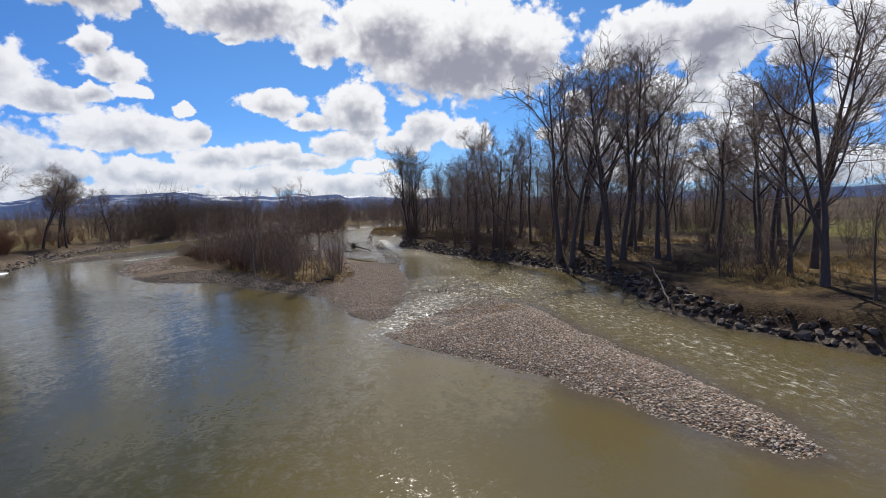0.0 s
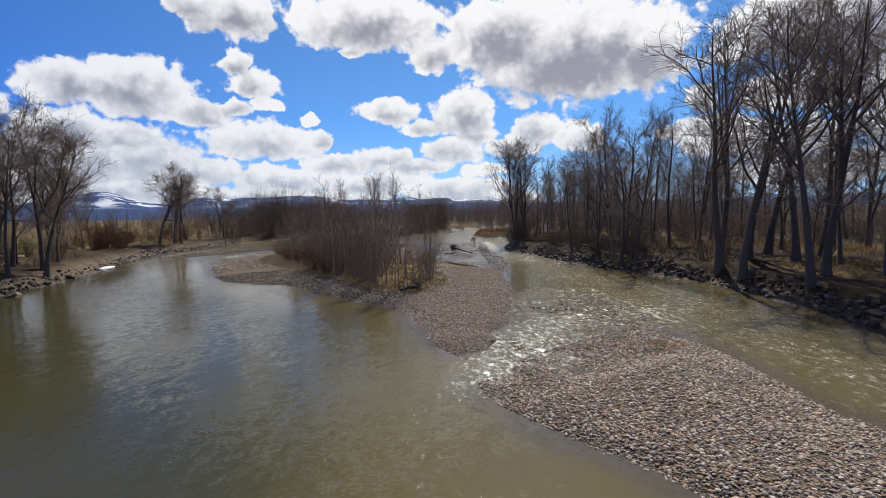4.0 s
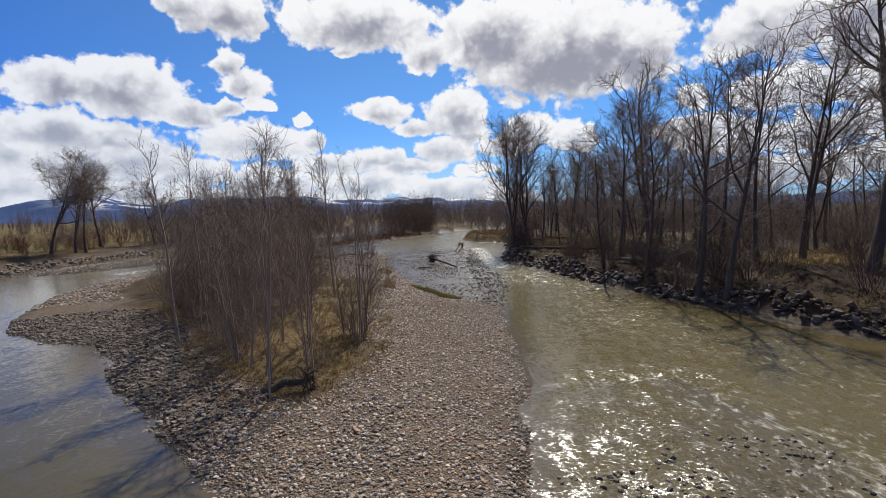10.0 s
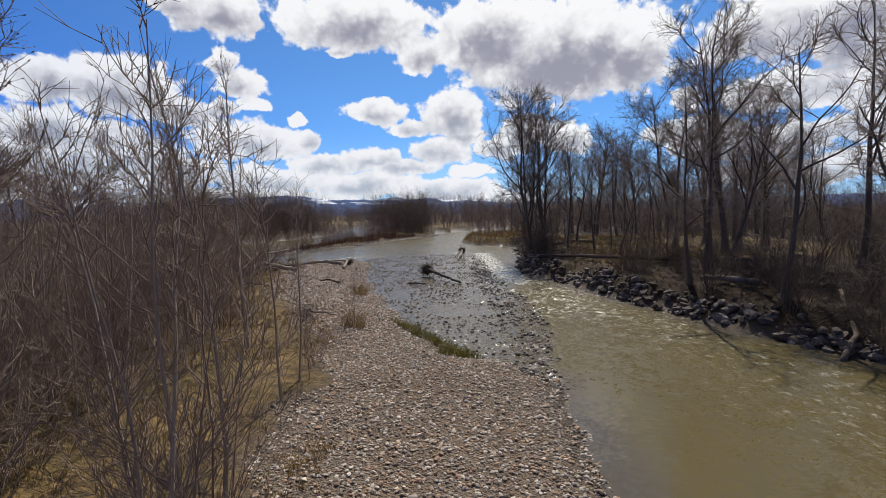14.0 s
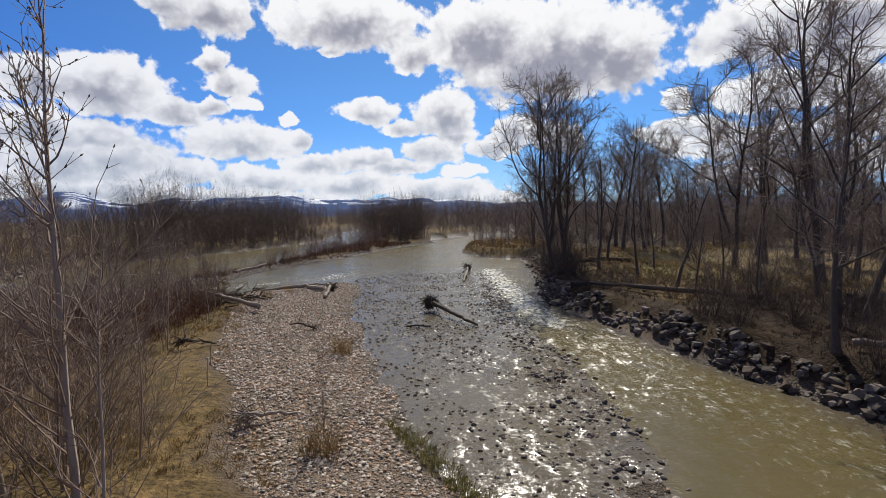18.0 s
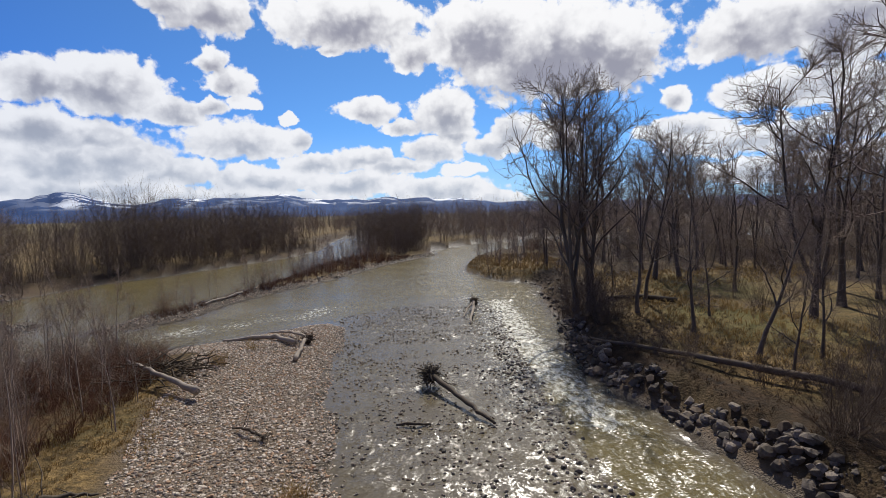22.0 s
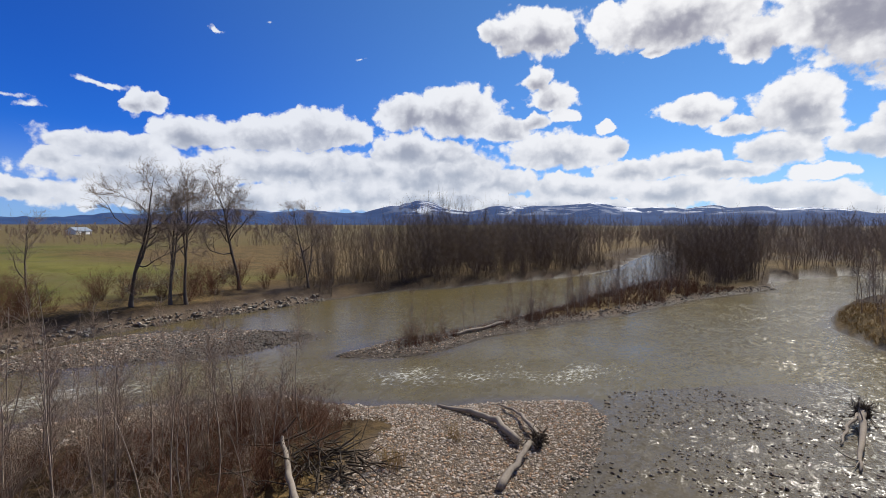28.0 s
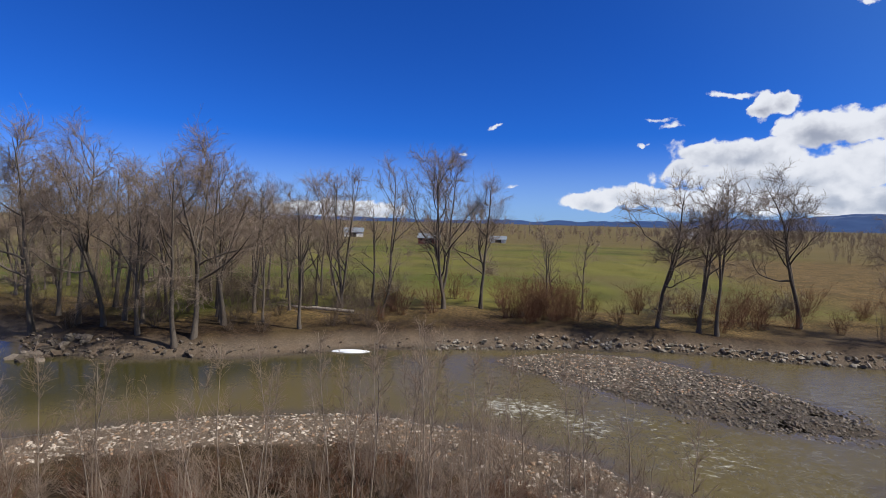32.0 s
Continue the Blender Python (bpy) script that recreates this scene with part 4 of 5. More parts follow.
set_out(SAPLINGS, scatter(17, 34, 4, 14, 67, 98, 4.5, 8, within(RIGHT_LAND, 1.0), 1.2), 6.0, 71)

# the left bank
set_out(TALL, [(-38.6, 0.6, 14), (-39, -3, 13), (-40.5, -10, 16), (-47.8, 2, 12.7), (-44, 8.4, 11.7),
               (-57.4, 12.5, 14.8), (-50.8, 44.5, 13.4), (-51.4, 43.2, 13)], 15.0, 8)
set_out(BROAD, [(-39.6, 1.5, 15.5), (-40, -7, 15), (-52, 39.8, 13.2), (-56.5, 23, 13), (-55, 53.3, 14.3), (-50.4, 60, 10.8), (-40, -14, 17)], 15.0, 9)
set_out(THIN, [(-55.3, 11.5, 11), (-53, 6, 9), (-50, 14, 7), (-58, 30, 9), (-60, 34, 9), (-49, 5, 10), (-45, 4.5, 9), (-62, 31, 8)], 15.0, 10)
set_out(BACK, scatter(15, 52, -75, -41, -45, 4, 9, 14.5, within(LEFT_LAND, 3), 2.4), 15.0, 11)
set_out(BRUSH, scatter(31, 60, -60, -39, -20, 14, 1.5, 4, within(LEFT_LAND, 2), 1.6), 3.0, 111)
set_out(WILLOWS, scatter(16, 44, -62, -48, 10, 66, 1.6, 4, within(LEFT_LAND, 3.5), 1.6), 3.0, 12)
set_out(WILLOWS, [(-53, 27, 4), (-54, 29, 4.5), (-52.5, 30.5, 4), (-54.5, 32, 3.5), (-53.6, 28, 4.6), (-55, 30.2, 4.4), (-53.4, 31.4, 3.4), (-51.8, 28.6, 3.2), (-54.6, 48, 3.4), (-53.6, 49, 3)], 3.0, 121)

# the spit between the channels
set_out(SAPLINGS, scatter(19, 110, -26, -8, 45, 98, 2.2, 5.0, within(SPIT, 0.8), 0.55), 6.0, 15)
set_out(WILLOWS, scatter(36, 44, -26, -8, 45, 96, 0.9, 2.4, within(SPIT, 0.7), 0.8), 3.0, 151)

# the gravel island
NEAR = [(-3.1, -11.3, 6.9), (-2, -10.6, 5.5), (-1.6, -5.2, 6.8), (-1.7, -5.9, 5.6), (-3.6, -5.9, 7.2), (-4.7, -5.8, 7), (-2.4, -5, 6),
        (-11.7, 23.2, 5.5), (-2.6, 10.1, 3.2), (-4, -9.4, 6.4), (-5.6, -8, 7)]
set_out(SAPLINGS, NEAR, 6.0, 18)
set_out(POPLARS, [(-9.6, -4.5, 8), (-5.3, 5.4, 9.6), (-7.6, 5.9, 8), (-8.2, 7.2, 8.9), (-6.4, -3, 8.6)], 6.0, 181)


def planted(x, y):
    """The island but for its bare gravel lobe."""
    return within(MIDDLE_BAR, 1.8)(x, y) & (x + 0.503 * y > -13.6)


def shrubby(x, y):
    """Where low shrubs crowd under the saplings."""
    return planted(x, y) & (x < -12.6 - 0.08 * np.abs(y - 20))


def shaded(x, y):
    return within(THICKET, 0.5)(x, y) & planted(x, y) & ~within(CLEARING, 0.0)(x, y)


set_out(SAPLINGS, scatter(22, 54, -14, -1.5, -11, 9, 5.0, 8.6, shaded, 0.95), 6.0, 19)
set_out(SCRUB, scatter(32, 40, -14, -5.5, -8, 12, 1.8, 4.0, shaded, 1.0), 3.0, 191)
set_out(SCRUB, [(-1.7, -4.9, 2.6), (-2.0, -5.3, 2.2), (-2.6, 3.5, 1.6)], 3.0, 192)
set_out(SCRUB, scatter(35, 48, -27.5, -16, 10, 34, 1.2, 2.6, planted, 1.0), 3.0, 193)
set_out(SAPLINGS, scatter(23, 50, -25, -11, 6, 33, 3.0, 6.5, shaded, 0.9), 6.0, 20)
set_out(SAPLINGS, scatter(33, 34, -27.5, -15, 7, 33, 3.5, 7.0, planted, 0.9), 6.0, 201)
set_out(WILLOWS, scatter(34, 90, -24, -12, 12, 34, 0.6, 1.6, shrubby, 0.75), 3.0, 211)
set_out(WILLOWS, scatter(24, 44, -20, -9, -6, 33, 1.0, 2.4, lambda x, y: shaded(x, y) & ((y < 10) | shrubby(x, y)), 1.0), 3.0, 21)


# woods and hedges far off, too many to count
def far_wood(seed, count, x0, x1, y0, y1, lo, hi, keep=None, stems=34, thick=0.03, wide=0.3, mat=FAR_TWIG):
    g, lines, poles = np.random.default_rng(seed), [], []
    xy = g.uniform((x0, y0), (x1, y1), (count * 4, 2))
    xy = (xy if keep is None else xy[keep(xy[:, 0], xy[:, 1])])[:count]
    floor, swell = land(xy[:, 0], xy[:, 1])[0], rumple(xy[:, 0], xy[:, 1], 14, 41)
    for (x, y), z, s in zip(xy, floor, swell):
        h = (lo + (hi - lo) * g.uniform()) * (0.6 + 0.55 * s)
        for _ in range(max(4, stems // 7)):
            a, r = g.uniform(0, 2 * math.pi), h * g.uniform(0.03, wide)
            o, k = np.array([math.cos(a) * r, math.sin(a) * r, 0]), g.uniform(0.55, 1.0)
            p = np.array([x, y, z - 0.2]) + o * 0.25
            wand = np.array([p, p + o * 0.3 + [0, 0, h * k * 0.5], p + o * 0.8 + g.normal(0, 0.03 * h, 3) + [0, 0, h * k]])
            poles.append((wand, np.array([0.9, 0.6, 0.3]) * thick))
            ts = g.uniform(0.08, 0.97, (15, 1))
            qs = wand[0] + (wand[2] - wand[0]) * ts
            ends = qs + g.normal(0, 0.06, (15, 3)) * h + np.array([0, 0, 1]) * h * g.uniform(0.02, 0.12, (15, 1))
            lines += [(np.array([q, e]), np.array([0.6, 0.25]) * thick) for q, e in zip(qs, ends)]
    return tube_mesh("far_wood", [(lines, 3), (poles, 3)], mat)


def wood(name, meshes, label):
    for me in meshes:
        tagged(new(name, me), label, "wood", kind="stuff")


def off_glade(margin):
    """In the wood on the right bank, hardly ever in its sunny glade."""
    return lambda x, y: within(RIGHT_LAND, margin)(x, y) & (~within(GLADE)(x, y) | (rumple(x, y, 0.9, 51) > 0.86))


def off_river(x, y):
    return land(np.atleast_1d(x), np.atleast_1d(y))[0] > 0.5


def left_shore(x, y):
    return abs(inside(np.atleast_1d(x), np.atleast_1d(y), LEFT_LAND) - 3.2) < 2.8


wood("bank_thicket", [far_wood(615, 170, -53, -29, 58, 124, 2.2, 5.5, left_shore, 60, 0.013, 0.4, BANK_TWIG), far_wood(611, 230, -58, -31, 62, 124, 9, 12.5, within(LEFT_LAND, 2.0), 84, 0.018, 0.34, BANK_TWIG), far_wood(612, 150, -20, -3, 100, 152, 9.5, 12.5, within(SPIT, 1.6), 84, 0.02, 0.34, BANK_TWIG)],
     "dense leafless brown thicket on the river bank")
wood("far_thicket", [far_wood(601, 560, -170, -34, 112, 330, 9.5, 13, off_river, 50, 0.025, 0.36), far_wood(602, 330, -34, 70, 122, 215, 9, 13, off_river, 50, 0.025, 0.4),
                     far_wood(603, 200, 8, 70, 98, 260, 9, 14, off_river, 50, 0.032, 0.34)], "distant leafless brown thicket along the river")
wood("undergrowth", [far_wood(614, 105, 13, 60, 8, 80, 4, 8.5, off_glade(3.5), 84, 0.012, 0.45, BANK_TWIG), far_wood(613, 360, 14, 95, -45, 135, 2.4, 5.5, off_glade(5), 56, 0.013, 0.5, TWIG), far_wood(619, 260, 30, 95, 22, 120, 4, 8.5, off_glade(5), 56, 0.018, 0.5, BANK_TWIG)], "tangled leafless undergrowth of the bank wood")
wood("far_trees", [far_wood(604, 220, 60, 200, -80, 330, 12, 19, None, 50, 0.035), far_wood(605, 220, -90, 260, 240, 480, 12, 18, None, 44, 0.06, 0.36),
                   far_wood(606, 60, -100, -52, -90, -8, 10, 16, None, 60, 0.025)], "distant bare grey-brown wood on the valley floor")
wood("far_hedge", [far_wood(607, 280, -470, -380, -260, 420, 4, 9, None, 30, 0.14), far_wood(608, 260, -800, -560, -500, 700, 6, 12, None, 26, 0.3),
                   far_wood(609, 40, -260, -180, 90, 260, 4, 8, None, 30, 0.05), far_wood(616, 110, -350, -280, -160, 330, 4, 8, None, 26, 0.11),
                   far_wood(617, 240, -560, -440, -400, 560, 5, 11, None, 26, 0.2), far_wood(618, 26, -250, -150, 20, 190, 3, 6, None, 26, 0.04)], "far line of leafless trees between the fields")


# ---- driftwood ----
def part(name, me, parent, label="", kind=""):
    ob = new(name, me)
    ob.parent = parent
    return tagged(ob, label, kind=kind)


def bent(points, radii, g, steps=4, wobble=0.03):
    """A line through the points with wobbling steps between them, and its radii."""
    points, radii = np.array(points, float), np.array(radii, float)
    t = np.linspace(0, len(points) - 1, (len(points) - 1) * steps + 1)
    k = np.arange(len(points))
    p = np.stack([np.interp(t, k, points[:, i]) for i in range(3)], 1)
    r = np.interp(t, k, radii)
    p[1:-1] += g.normal(0, wobble, (len(p) - 2, 3))
    r = r * g.uniform(0.88, 1.12, len(r))
    p = np.concatenate([p[:1], p, p[-1:]])
    r = np.concatenate([[r[0] * 0.04], r, [r[-1] * 0.04]])
    p[0] += (p[1] - p[2]) * 0.04
    p[-1] += (p[-2] - p[-3]) * 0.04
    return p, r


def root_lines(g, at, way, size, count):
    """Crooked roots that fan out from the end of a log."""
    lines = []
    for _ in range(count):
        d = unit(np.array(way) * g.uniform(-0.1, 0.9) + g.normal(0, 0.75, 3))
        shoot(g, np.array(at, float) + g.normal(0, size * 0.12, 3), d, size * g.uniform(0.4, 1.05), size * g.uniform(0.012, 0.045), 6, 0.38, -0.04, lines, 0.3)
    return lines


def log(label, points, radii, seed, mat, roots=0, root_size=0.8, branches=0, root_mat=None, name="driftwood_log"):
    g = np.random.default_rng(seed)
    base = tagged(new(name), label, "log", "driftwood")
    part("trunk", tube_mesh("trunk", [([bent(points, radii, g)], 9)], mat), base)
    if roots:
        way = unit(np.subtract(points[0], points[1]))
        lines = root_lines(g, points[0], way, root_size, roots)
        if roots > 60:
            for _ in range(roots // 2):
                shoot(g, np.array(points[0]) + g.normal(0, root_size * 0.14, 3), unit(np.array(way) * 0.3 + g.normal(0, 1, 3)), root_size * g.uniform(0.25, 0.5), root_size * g.uniform(0.05, 0.10), 6, 0.3, -0.02, lines, 0.25)
        part("root_plate", tube_mesh("root_plate", [(lines, 4)], root_mat or mat), base, "tangled snapped roots", "stuff")
    for _ in range(branches):
        k = g.integers(1, len(points))
        t = g.uniform(0.1, 0.9)
        p = np.array(points[k - 1]) * (1 - t) + np.array(points[k]) * t
        line = []
        shoot(g, p, unit(np.array([g.normal(), g.normal(), g.uniform(0.1, 0.9)])), g.uniform(0.5, 1.6), radii[0] * 0.22, 4, 0.18, -0.02, line, 0.25)
        part("branch", tube_mesh("branch", [(line, 5)], mat), base)
    return base


def lie(x, y, up):
    return (x, y, ground_z(x, y) + up)


log("dark stranded log with a big tangled root plate in the riffle", [(-0.3, 29.3, 0.62), (0.7, 27.6, 0.42), (1.6, 26, 0.26), (2.35, 24.7, 0.12)], [0.14, 0.115, 0.095, 0.06], 1,
    DARK_WOOD, 240, 0.85, 1)
log("pale stranded branch with a dark root clump in the riffle", [(3.0, 48.4, 0.7), (2.9, 46.6, 0.45), (2.6, 44.4, 0.3), (2.4, 42.4, 0.1)], [0.16, 0.13, 0.1, 0.05], 2, DRIFTWOOD, 110, 0.85, 3, DARK_WOOD)
log("thin pale driftwood pole beside a root clump", [(2.8, 48.0, 0.6), (2.2, 46.2, 0.3), (2.0, 44.9, 0.08)], [0.08, 0.07, 0.04], 3, DRIFTWOOD)
log("long curved weathered log on the gravel", [lie(-9.0, 36.3, 0.22), lie(-10.6, 37.4, 0.24), lie(-12.4, 38.1, 0.2), lie(-14.5, 38.3, 0.12)], [0.16, 0.15, 0.13, 0.08], 4, DRIFTWOOD, 14, 0.5, 0)
log("bleached white log with a splintered end on the gravel", [lie(-8.3, 35.9, 0.55), lie(-8.15, 34.4, 0.35), lie(-8.0, 32.8, 0.16)], [0.11, 0.11, 0.15], 5, DRIFTWOOD, 10, 0.5, 0)
log("dark root stump with a thin bleached branch", [lie(-8.4, 36.9, 0.35), lie(-9.3, 37.9, 0.4), lie(-10.8, 39.4, 0.25), lie(-12.2, 40.2, 0.1)], [0.16, 0.09, 0.06, 0.03], 6, DRIFTWOOD, 90, 0.75, 1, DARK_WOOD)
log("pale weathered log with a forked root end", [lie(-10.3, 26.4, 0.42), lie(-11.8, 27.3, 0.55), lie(-13.4, 28.3, 0.75), lie(-15.2, 29.4, 0.9)], [0.18, 0.12, 0.10, 0.07], 7, DRIFTWOOD, 8, 0.6, 0)
g = np.random.default_rng(70)
heap = tagged(new("driftwood_heap"), "dark heap of tangled dead branches on the bank", "driftwood", kind="stuff")
lines = []
for _ in range(170):
    x, y = g.normal(-13.4, 1.1), g.normal(29.8, 0.8)
    shoot(g, np.array([x, y, ground_z(x, y) + abs(g.normal(0.25, 0.3))]), unit(np.array([g.normal(), g.normal() * 0.7, g.normal(0.1, 0.25)])), g.uniform(0.4, 1.9), g.uniform(0.012, 0.06), 5, 0.13, -0.02, lines, 0.3)
part("tangle", tube_mesh("tangle", [(lines, 4)], DARK_WOOD), heap, kind="stuff")
log("very long bare log lying along the top of the bank", [(8.5, 32.6, 1.4), (10.6, 30, 1.5), (13.2, 26.6, 1.65), (16.3, 22, 1.85)], [0.06, 0.1, 0.14, 0.17], 8, OLD_LOG, 0, 0, 7, name="fallen_log")
log("fallen grey log in the straw under the trees", [lie(13, 43.8, 0.25), lie(14.8, 42, 0.25), lie(16.8, 40, 0.25)], [0.14, 0.17, 0.2], 9, DARK_WOOD, name="fallen_log")
log("short bleached log on the wooded bank", [lie(14.5, 14.4, 0.3), lie(15.4, 13.6, 0.3), lie(16.3, 12.6, 0.3)], [0.12, 0.14, 0.16], 11, DRIFTWOOD, name="fallen_log")
log("dead tree leaning down the bank to the water", [lie(17.6, 9.2, 0.4), lie(16.0, 6.4, 0.35), lie(14.6, 5.2, 0.2)], [0.06, 0.09, 0.11], 12, OLD_LOG, 8, 0.5, 0, name="fallen_log")
log("dead pale branch hanging down the stony bank", [lie(20.9, -21.6, 1.2), lie(19.6, -25, 0.7), lie(18.4, -27.6, 0.3)], [0.03, 0.05, 0.065], 13, DRIFTWOOD, 6, 0.4, 3, name="fallen_log")
log("dark log stranded at the tip of a gravel spit", [lie(-22.6, 51.6, 0.15), lie(-21.7, 55, 0.2), lie(-21.2, 58, 0.15)], [0.1, 0.12, 0.15], 14, DRIFTWOOD)
log("small log lying on the straw shore", [(8.8, 64.5, 0.25), (10.6, 65.3, 0.3), (12.6, 66.4, 0.35)], [0.12, 0.14, 0.16], 15, DRIFTWOOD)
log("thin stick at the edge of the gravel", [lie(1.5, -30.6, 0.05), lie(2.1, -31.4, 0.07), lie(2.7, -32, 0.05)], [0.03, 0.04, 0.03], 16, DRIFTWOOD, name="stick")
log("thin pale stick on the gravel shore", [lie(-1.7, -18, 0.05), lie(-1.5, -17.2, 0.1), lie(-1.4, -16.4, 0.1)], [0.025, 0.035, 0.02], 17, DRIFTWOOD, name="stick")
log("dark stick lying in the shallow riffle", [(-1.6, 24.9, 0.06), (-0.9, 24.8, 0.1), (-0.2, 24.9, 0.06)], [0.04, 0.06, 0.04], 18, DARK_WOOD, name="stick")
log("grey snag with bleached dead branches on the gravel", [lie(-4.9, 11, 0.35), lie(-4.4, 11.6, 0.2), lie(-3.9, 12.1, 0.06)], [0.06, 0.05, 0.03], 19, DRIFTWOOD, 34, 0.8, 8, name="snag")
log("dark dead stump beside the saplings", [lie(-10.4, 18, 0.4), lie(-9.9, 18.6, 0.3), lie(-9.4, 19, 0.1)], [0.10, 0.06, 0.03], 20, DARK_WOOD, 40, 0.6, 5, name="snag")
log("flat dark snag on the gravel", [lie(-6.2, 23, 0.2), lie(-6.9, 23.4, 0.25), lie(-7.7, 23.8, 0.1)], [0.06, 0.05, 0.03], 21, DARK_WOOD, 26, 0.5, 6, name="snag")
log("dark eroded root mass on the gravel edge", [lie(-2.2, -10.7, 0.3), lie(-2.8, -10.9, 0.3), lie(-3.4, -11.2, 0.2)], [0.10, 0.12, 0.07], 22, DARK_WOOD, 44, 0.7, 4, name="snag")
log("fallen pale trunk under the far bank trees", [lie(-49.5, 5, 0.3), lie(-50, 8, 0.4), lie(-50.4, 11, 0.3)], [0.12, 0.16, 0.18], 23, DRIFTWOOD, name="fallen_log")

# ---- stones ----
def stone_mesh(name, seed, mat, cuts, sub=1, deep=0.5):
    """An uneven stone about 2 across: a ball flattened by random planes."""
    g = np.random.default_rng(seed)
    bm = bmesh.new()
    bmesh.ops.create_icosphere(bm, subdivisions=sub, radius=1.0)
    planes = [(unit(g.normal(0, 1, 3)), g.uniform(deep, 0.85)) for _ in range(cuts)]
    for v in bm.verts:
        p = np.array(v.co) * g.uniform(0.93, 1.07)
        for d, far in planes:
            p -= d * max(0.0, p @ d - far)
        v.co = p
    me = bpy.data.meshes.new(name)
    bm.to_mesh(me)
    bm.free()
    me.materials.append(mat)
    return me


def lay(parent, name, meshes, rows, seed, flat, first=300, low=-9.0):
    """Stones at rows of x, y, size: the first ones each a part, the others joined."""
    g = np.random.default_rng(seed)
    rows = np.array(rows)
    zs = np.maximum(land(rows[:, 0], rows[:, 1])[0], low)
    k = g.integers(len(meshes), size=len(rows))
    s = rows[:, 2:3] * np.stack([g.uniform(0.8, 1.25, len(rows)), g.uniform(0.7, 1.0, len(rows)), g.uniform(*flat, len(rows))], 1) / 2
    turn = np.stack([g.normal(0, 0.22, len(rows)), g.normal(0, 0.22, len(rows)), g.uniform(0, 6.28, len(rows))], 1)
    at = np.column_stack([rows[:, :2], zs + s[:, 2] * g.uniform(0.25, 0.7, len(rows))])
    for i in range(min(first, len(rows))):
        ob = new(name, meshes[k[i]])
        ob.parent = parent
        ob.matrix_basis = Matrix.LocRotScale(at[i], Euler(turn[i]), Vector(s[i]))
    if len(rows) <= first:
        return
    (cx, cy, cz), (sx, sy, sz) = np.cos(turn).T, np.sin(turn).T
    m = np.array([[cz * cy, cz * sy * sx - sz * cx, cz * sy * cx + sz * sx], [sz * cy, sz * sy * sx + cz * cx, sz * sy * cx - cz * sx], [-sy, cy * sx, cy * cx]]).transpose(2, 0, 1)
    cos, faces, n = [], [], 0
    for j, me in enumerate(meshes):
        pick = np.nonzero(k == j)[0]
        pick = pick[pick >= first]
        co, tri = np.array([v.co for v in me.vertices]), np.array([p.vertices for p in me.polygons])
        cos.append((np.einsum("nij,nvj->nvi", m[pick], co[None] * s[pick, None]) + at[pick, None]).reshape(-1, 3))
        faces.append((tri[None] + (np.arange(len(pick)) * len(co))[:, None, None]).reshape(-1, 3) + n)
        n += len(pick) * len(co)
    part(name + "_bed", mesh_of(name + "_bed", np.concatenate(cos), np.concatenate(faces), meshes[0].materials[0]), parent, kind="stuff")


def stones_in(seed, count, box, keep, lo, hi):
    """Rows of x, y, size inside a box where keep(x, y) says so; small ones are more common."""
    g = np.random.default_rng(seed)
    x, y = g.uniform(box[0], box[1], count * 4), g.uniform(box[2], box[3], count * 4)
    ok = keep(x, y)
    x, y = x[ok][:count], y[ok][:count]
    size = lo + (hi - lo) * g.uniform(0, 1, len(x)) ** 1.8
    return np.stack([x, y, size], 1)


COBBLES = [stone_mesh("cobble", 800 + k, COBBLE, 4) for k in range(5)]
WET_COBBLES = [stone_mesh("wet_cobble", 860 + k, WET_COBBLE, 4) for k in range(4)]
PEBBLES, WET_PEBBLES = [], []
for k in range(5):
    g = np.random.default_rng(820 + k)
    a = (1 + 5 ** 0.5) / 2
    ico = [(-1, a, 0), (1, a, 0), (-1, -a, 0), (1, -a, 0), (0, -1, a), (0, 1, a), (0, -1, -a), (0, 1, -a), (a, 0, -1), (a, 0, 1), (-a, 0, -1), (-a, 0, 1)]
    tri = [(0, 11, 5), (0, 5, 1), (0, 1, 7), (0, 7, 10), (0, 10, 11), (1, 5, 9), (5, 11, 4), (11, 10, 2), (10, 7, 6), (7, 1, 8),
           (3, 9, 4), (3, 4, 2), (3, 2, 6), (3, 6, 8), (3, 8, 9), (4, 9, 5), (2, 4, 11), (6, 2, 10), (8, 6, 7), (9, 8, 1)]
    co = np.array(ico) / 1.9 * g.uniform(0.74, 1.16, (12, 1))
    tri = [f for f in tri if sum(co[i][2] for i in f) > -1.15]
    PEBBLES.append(mesh_of("pebble", co, tri, COBBLE))
    WET_PEBBLES.append(mesh_of("wet_pebble", co, tri, WET_COBBLE))
ROUGH_BOULDERS = [stone_mesh("boulder", 870 + k, BOULDER, 9, 2, 0.42) for k in range(6)]
PALE_BOULDERS = [stone_mesh("boulder", 850 + k, PALE_BOULDER, 11, 1, 0.34) for k in range(5)]
BOULDERS = [stone_mesh("boulder", 840 + k, BOULDER, 11, 1, 0.34) for k in range(7)]


def dry(outline, margin, most_grass=0.5):
    def keep(x, y):
        z, gravel, grass, _, _ = land(x, y)
        return (inside(x, y, outline) > margin) & (grass < most_grass)
    return keep


def open_gravel(outline, margin):
    """Dry gravel outside the thicket."""
    ground_dry = dry(outline, margin)
    return lambda x, y: ground_dry(x, y) & (inside(x, y, THICKET) < 0.3)


def near_first(rows, spots):
    """The same rows, those nearest to the spots first."""
    away = np.min([(rows[:, 0] - x) ** 2 + (rows[:, 1] - y) ** 2 for x, y in spots], 0)
    return rows[np.argsort(away)]


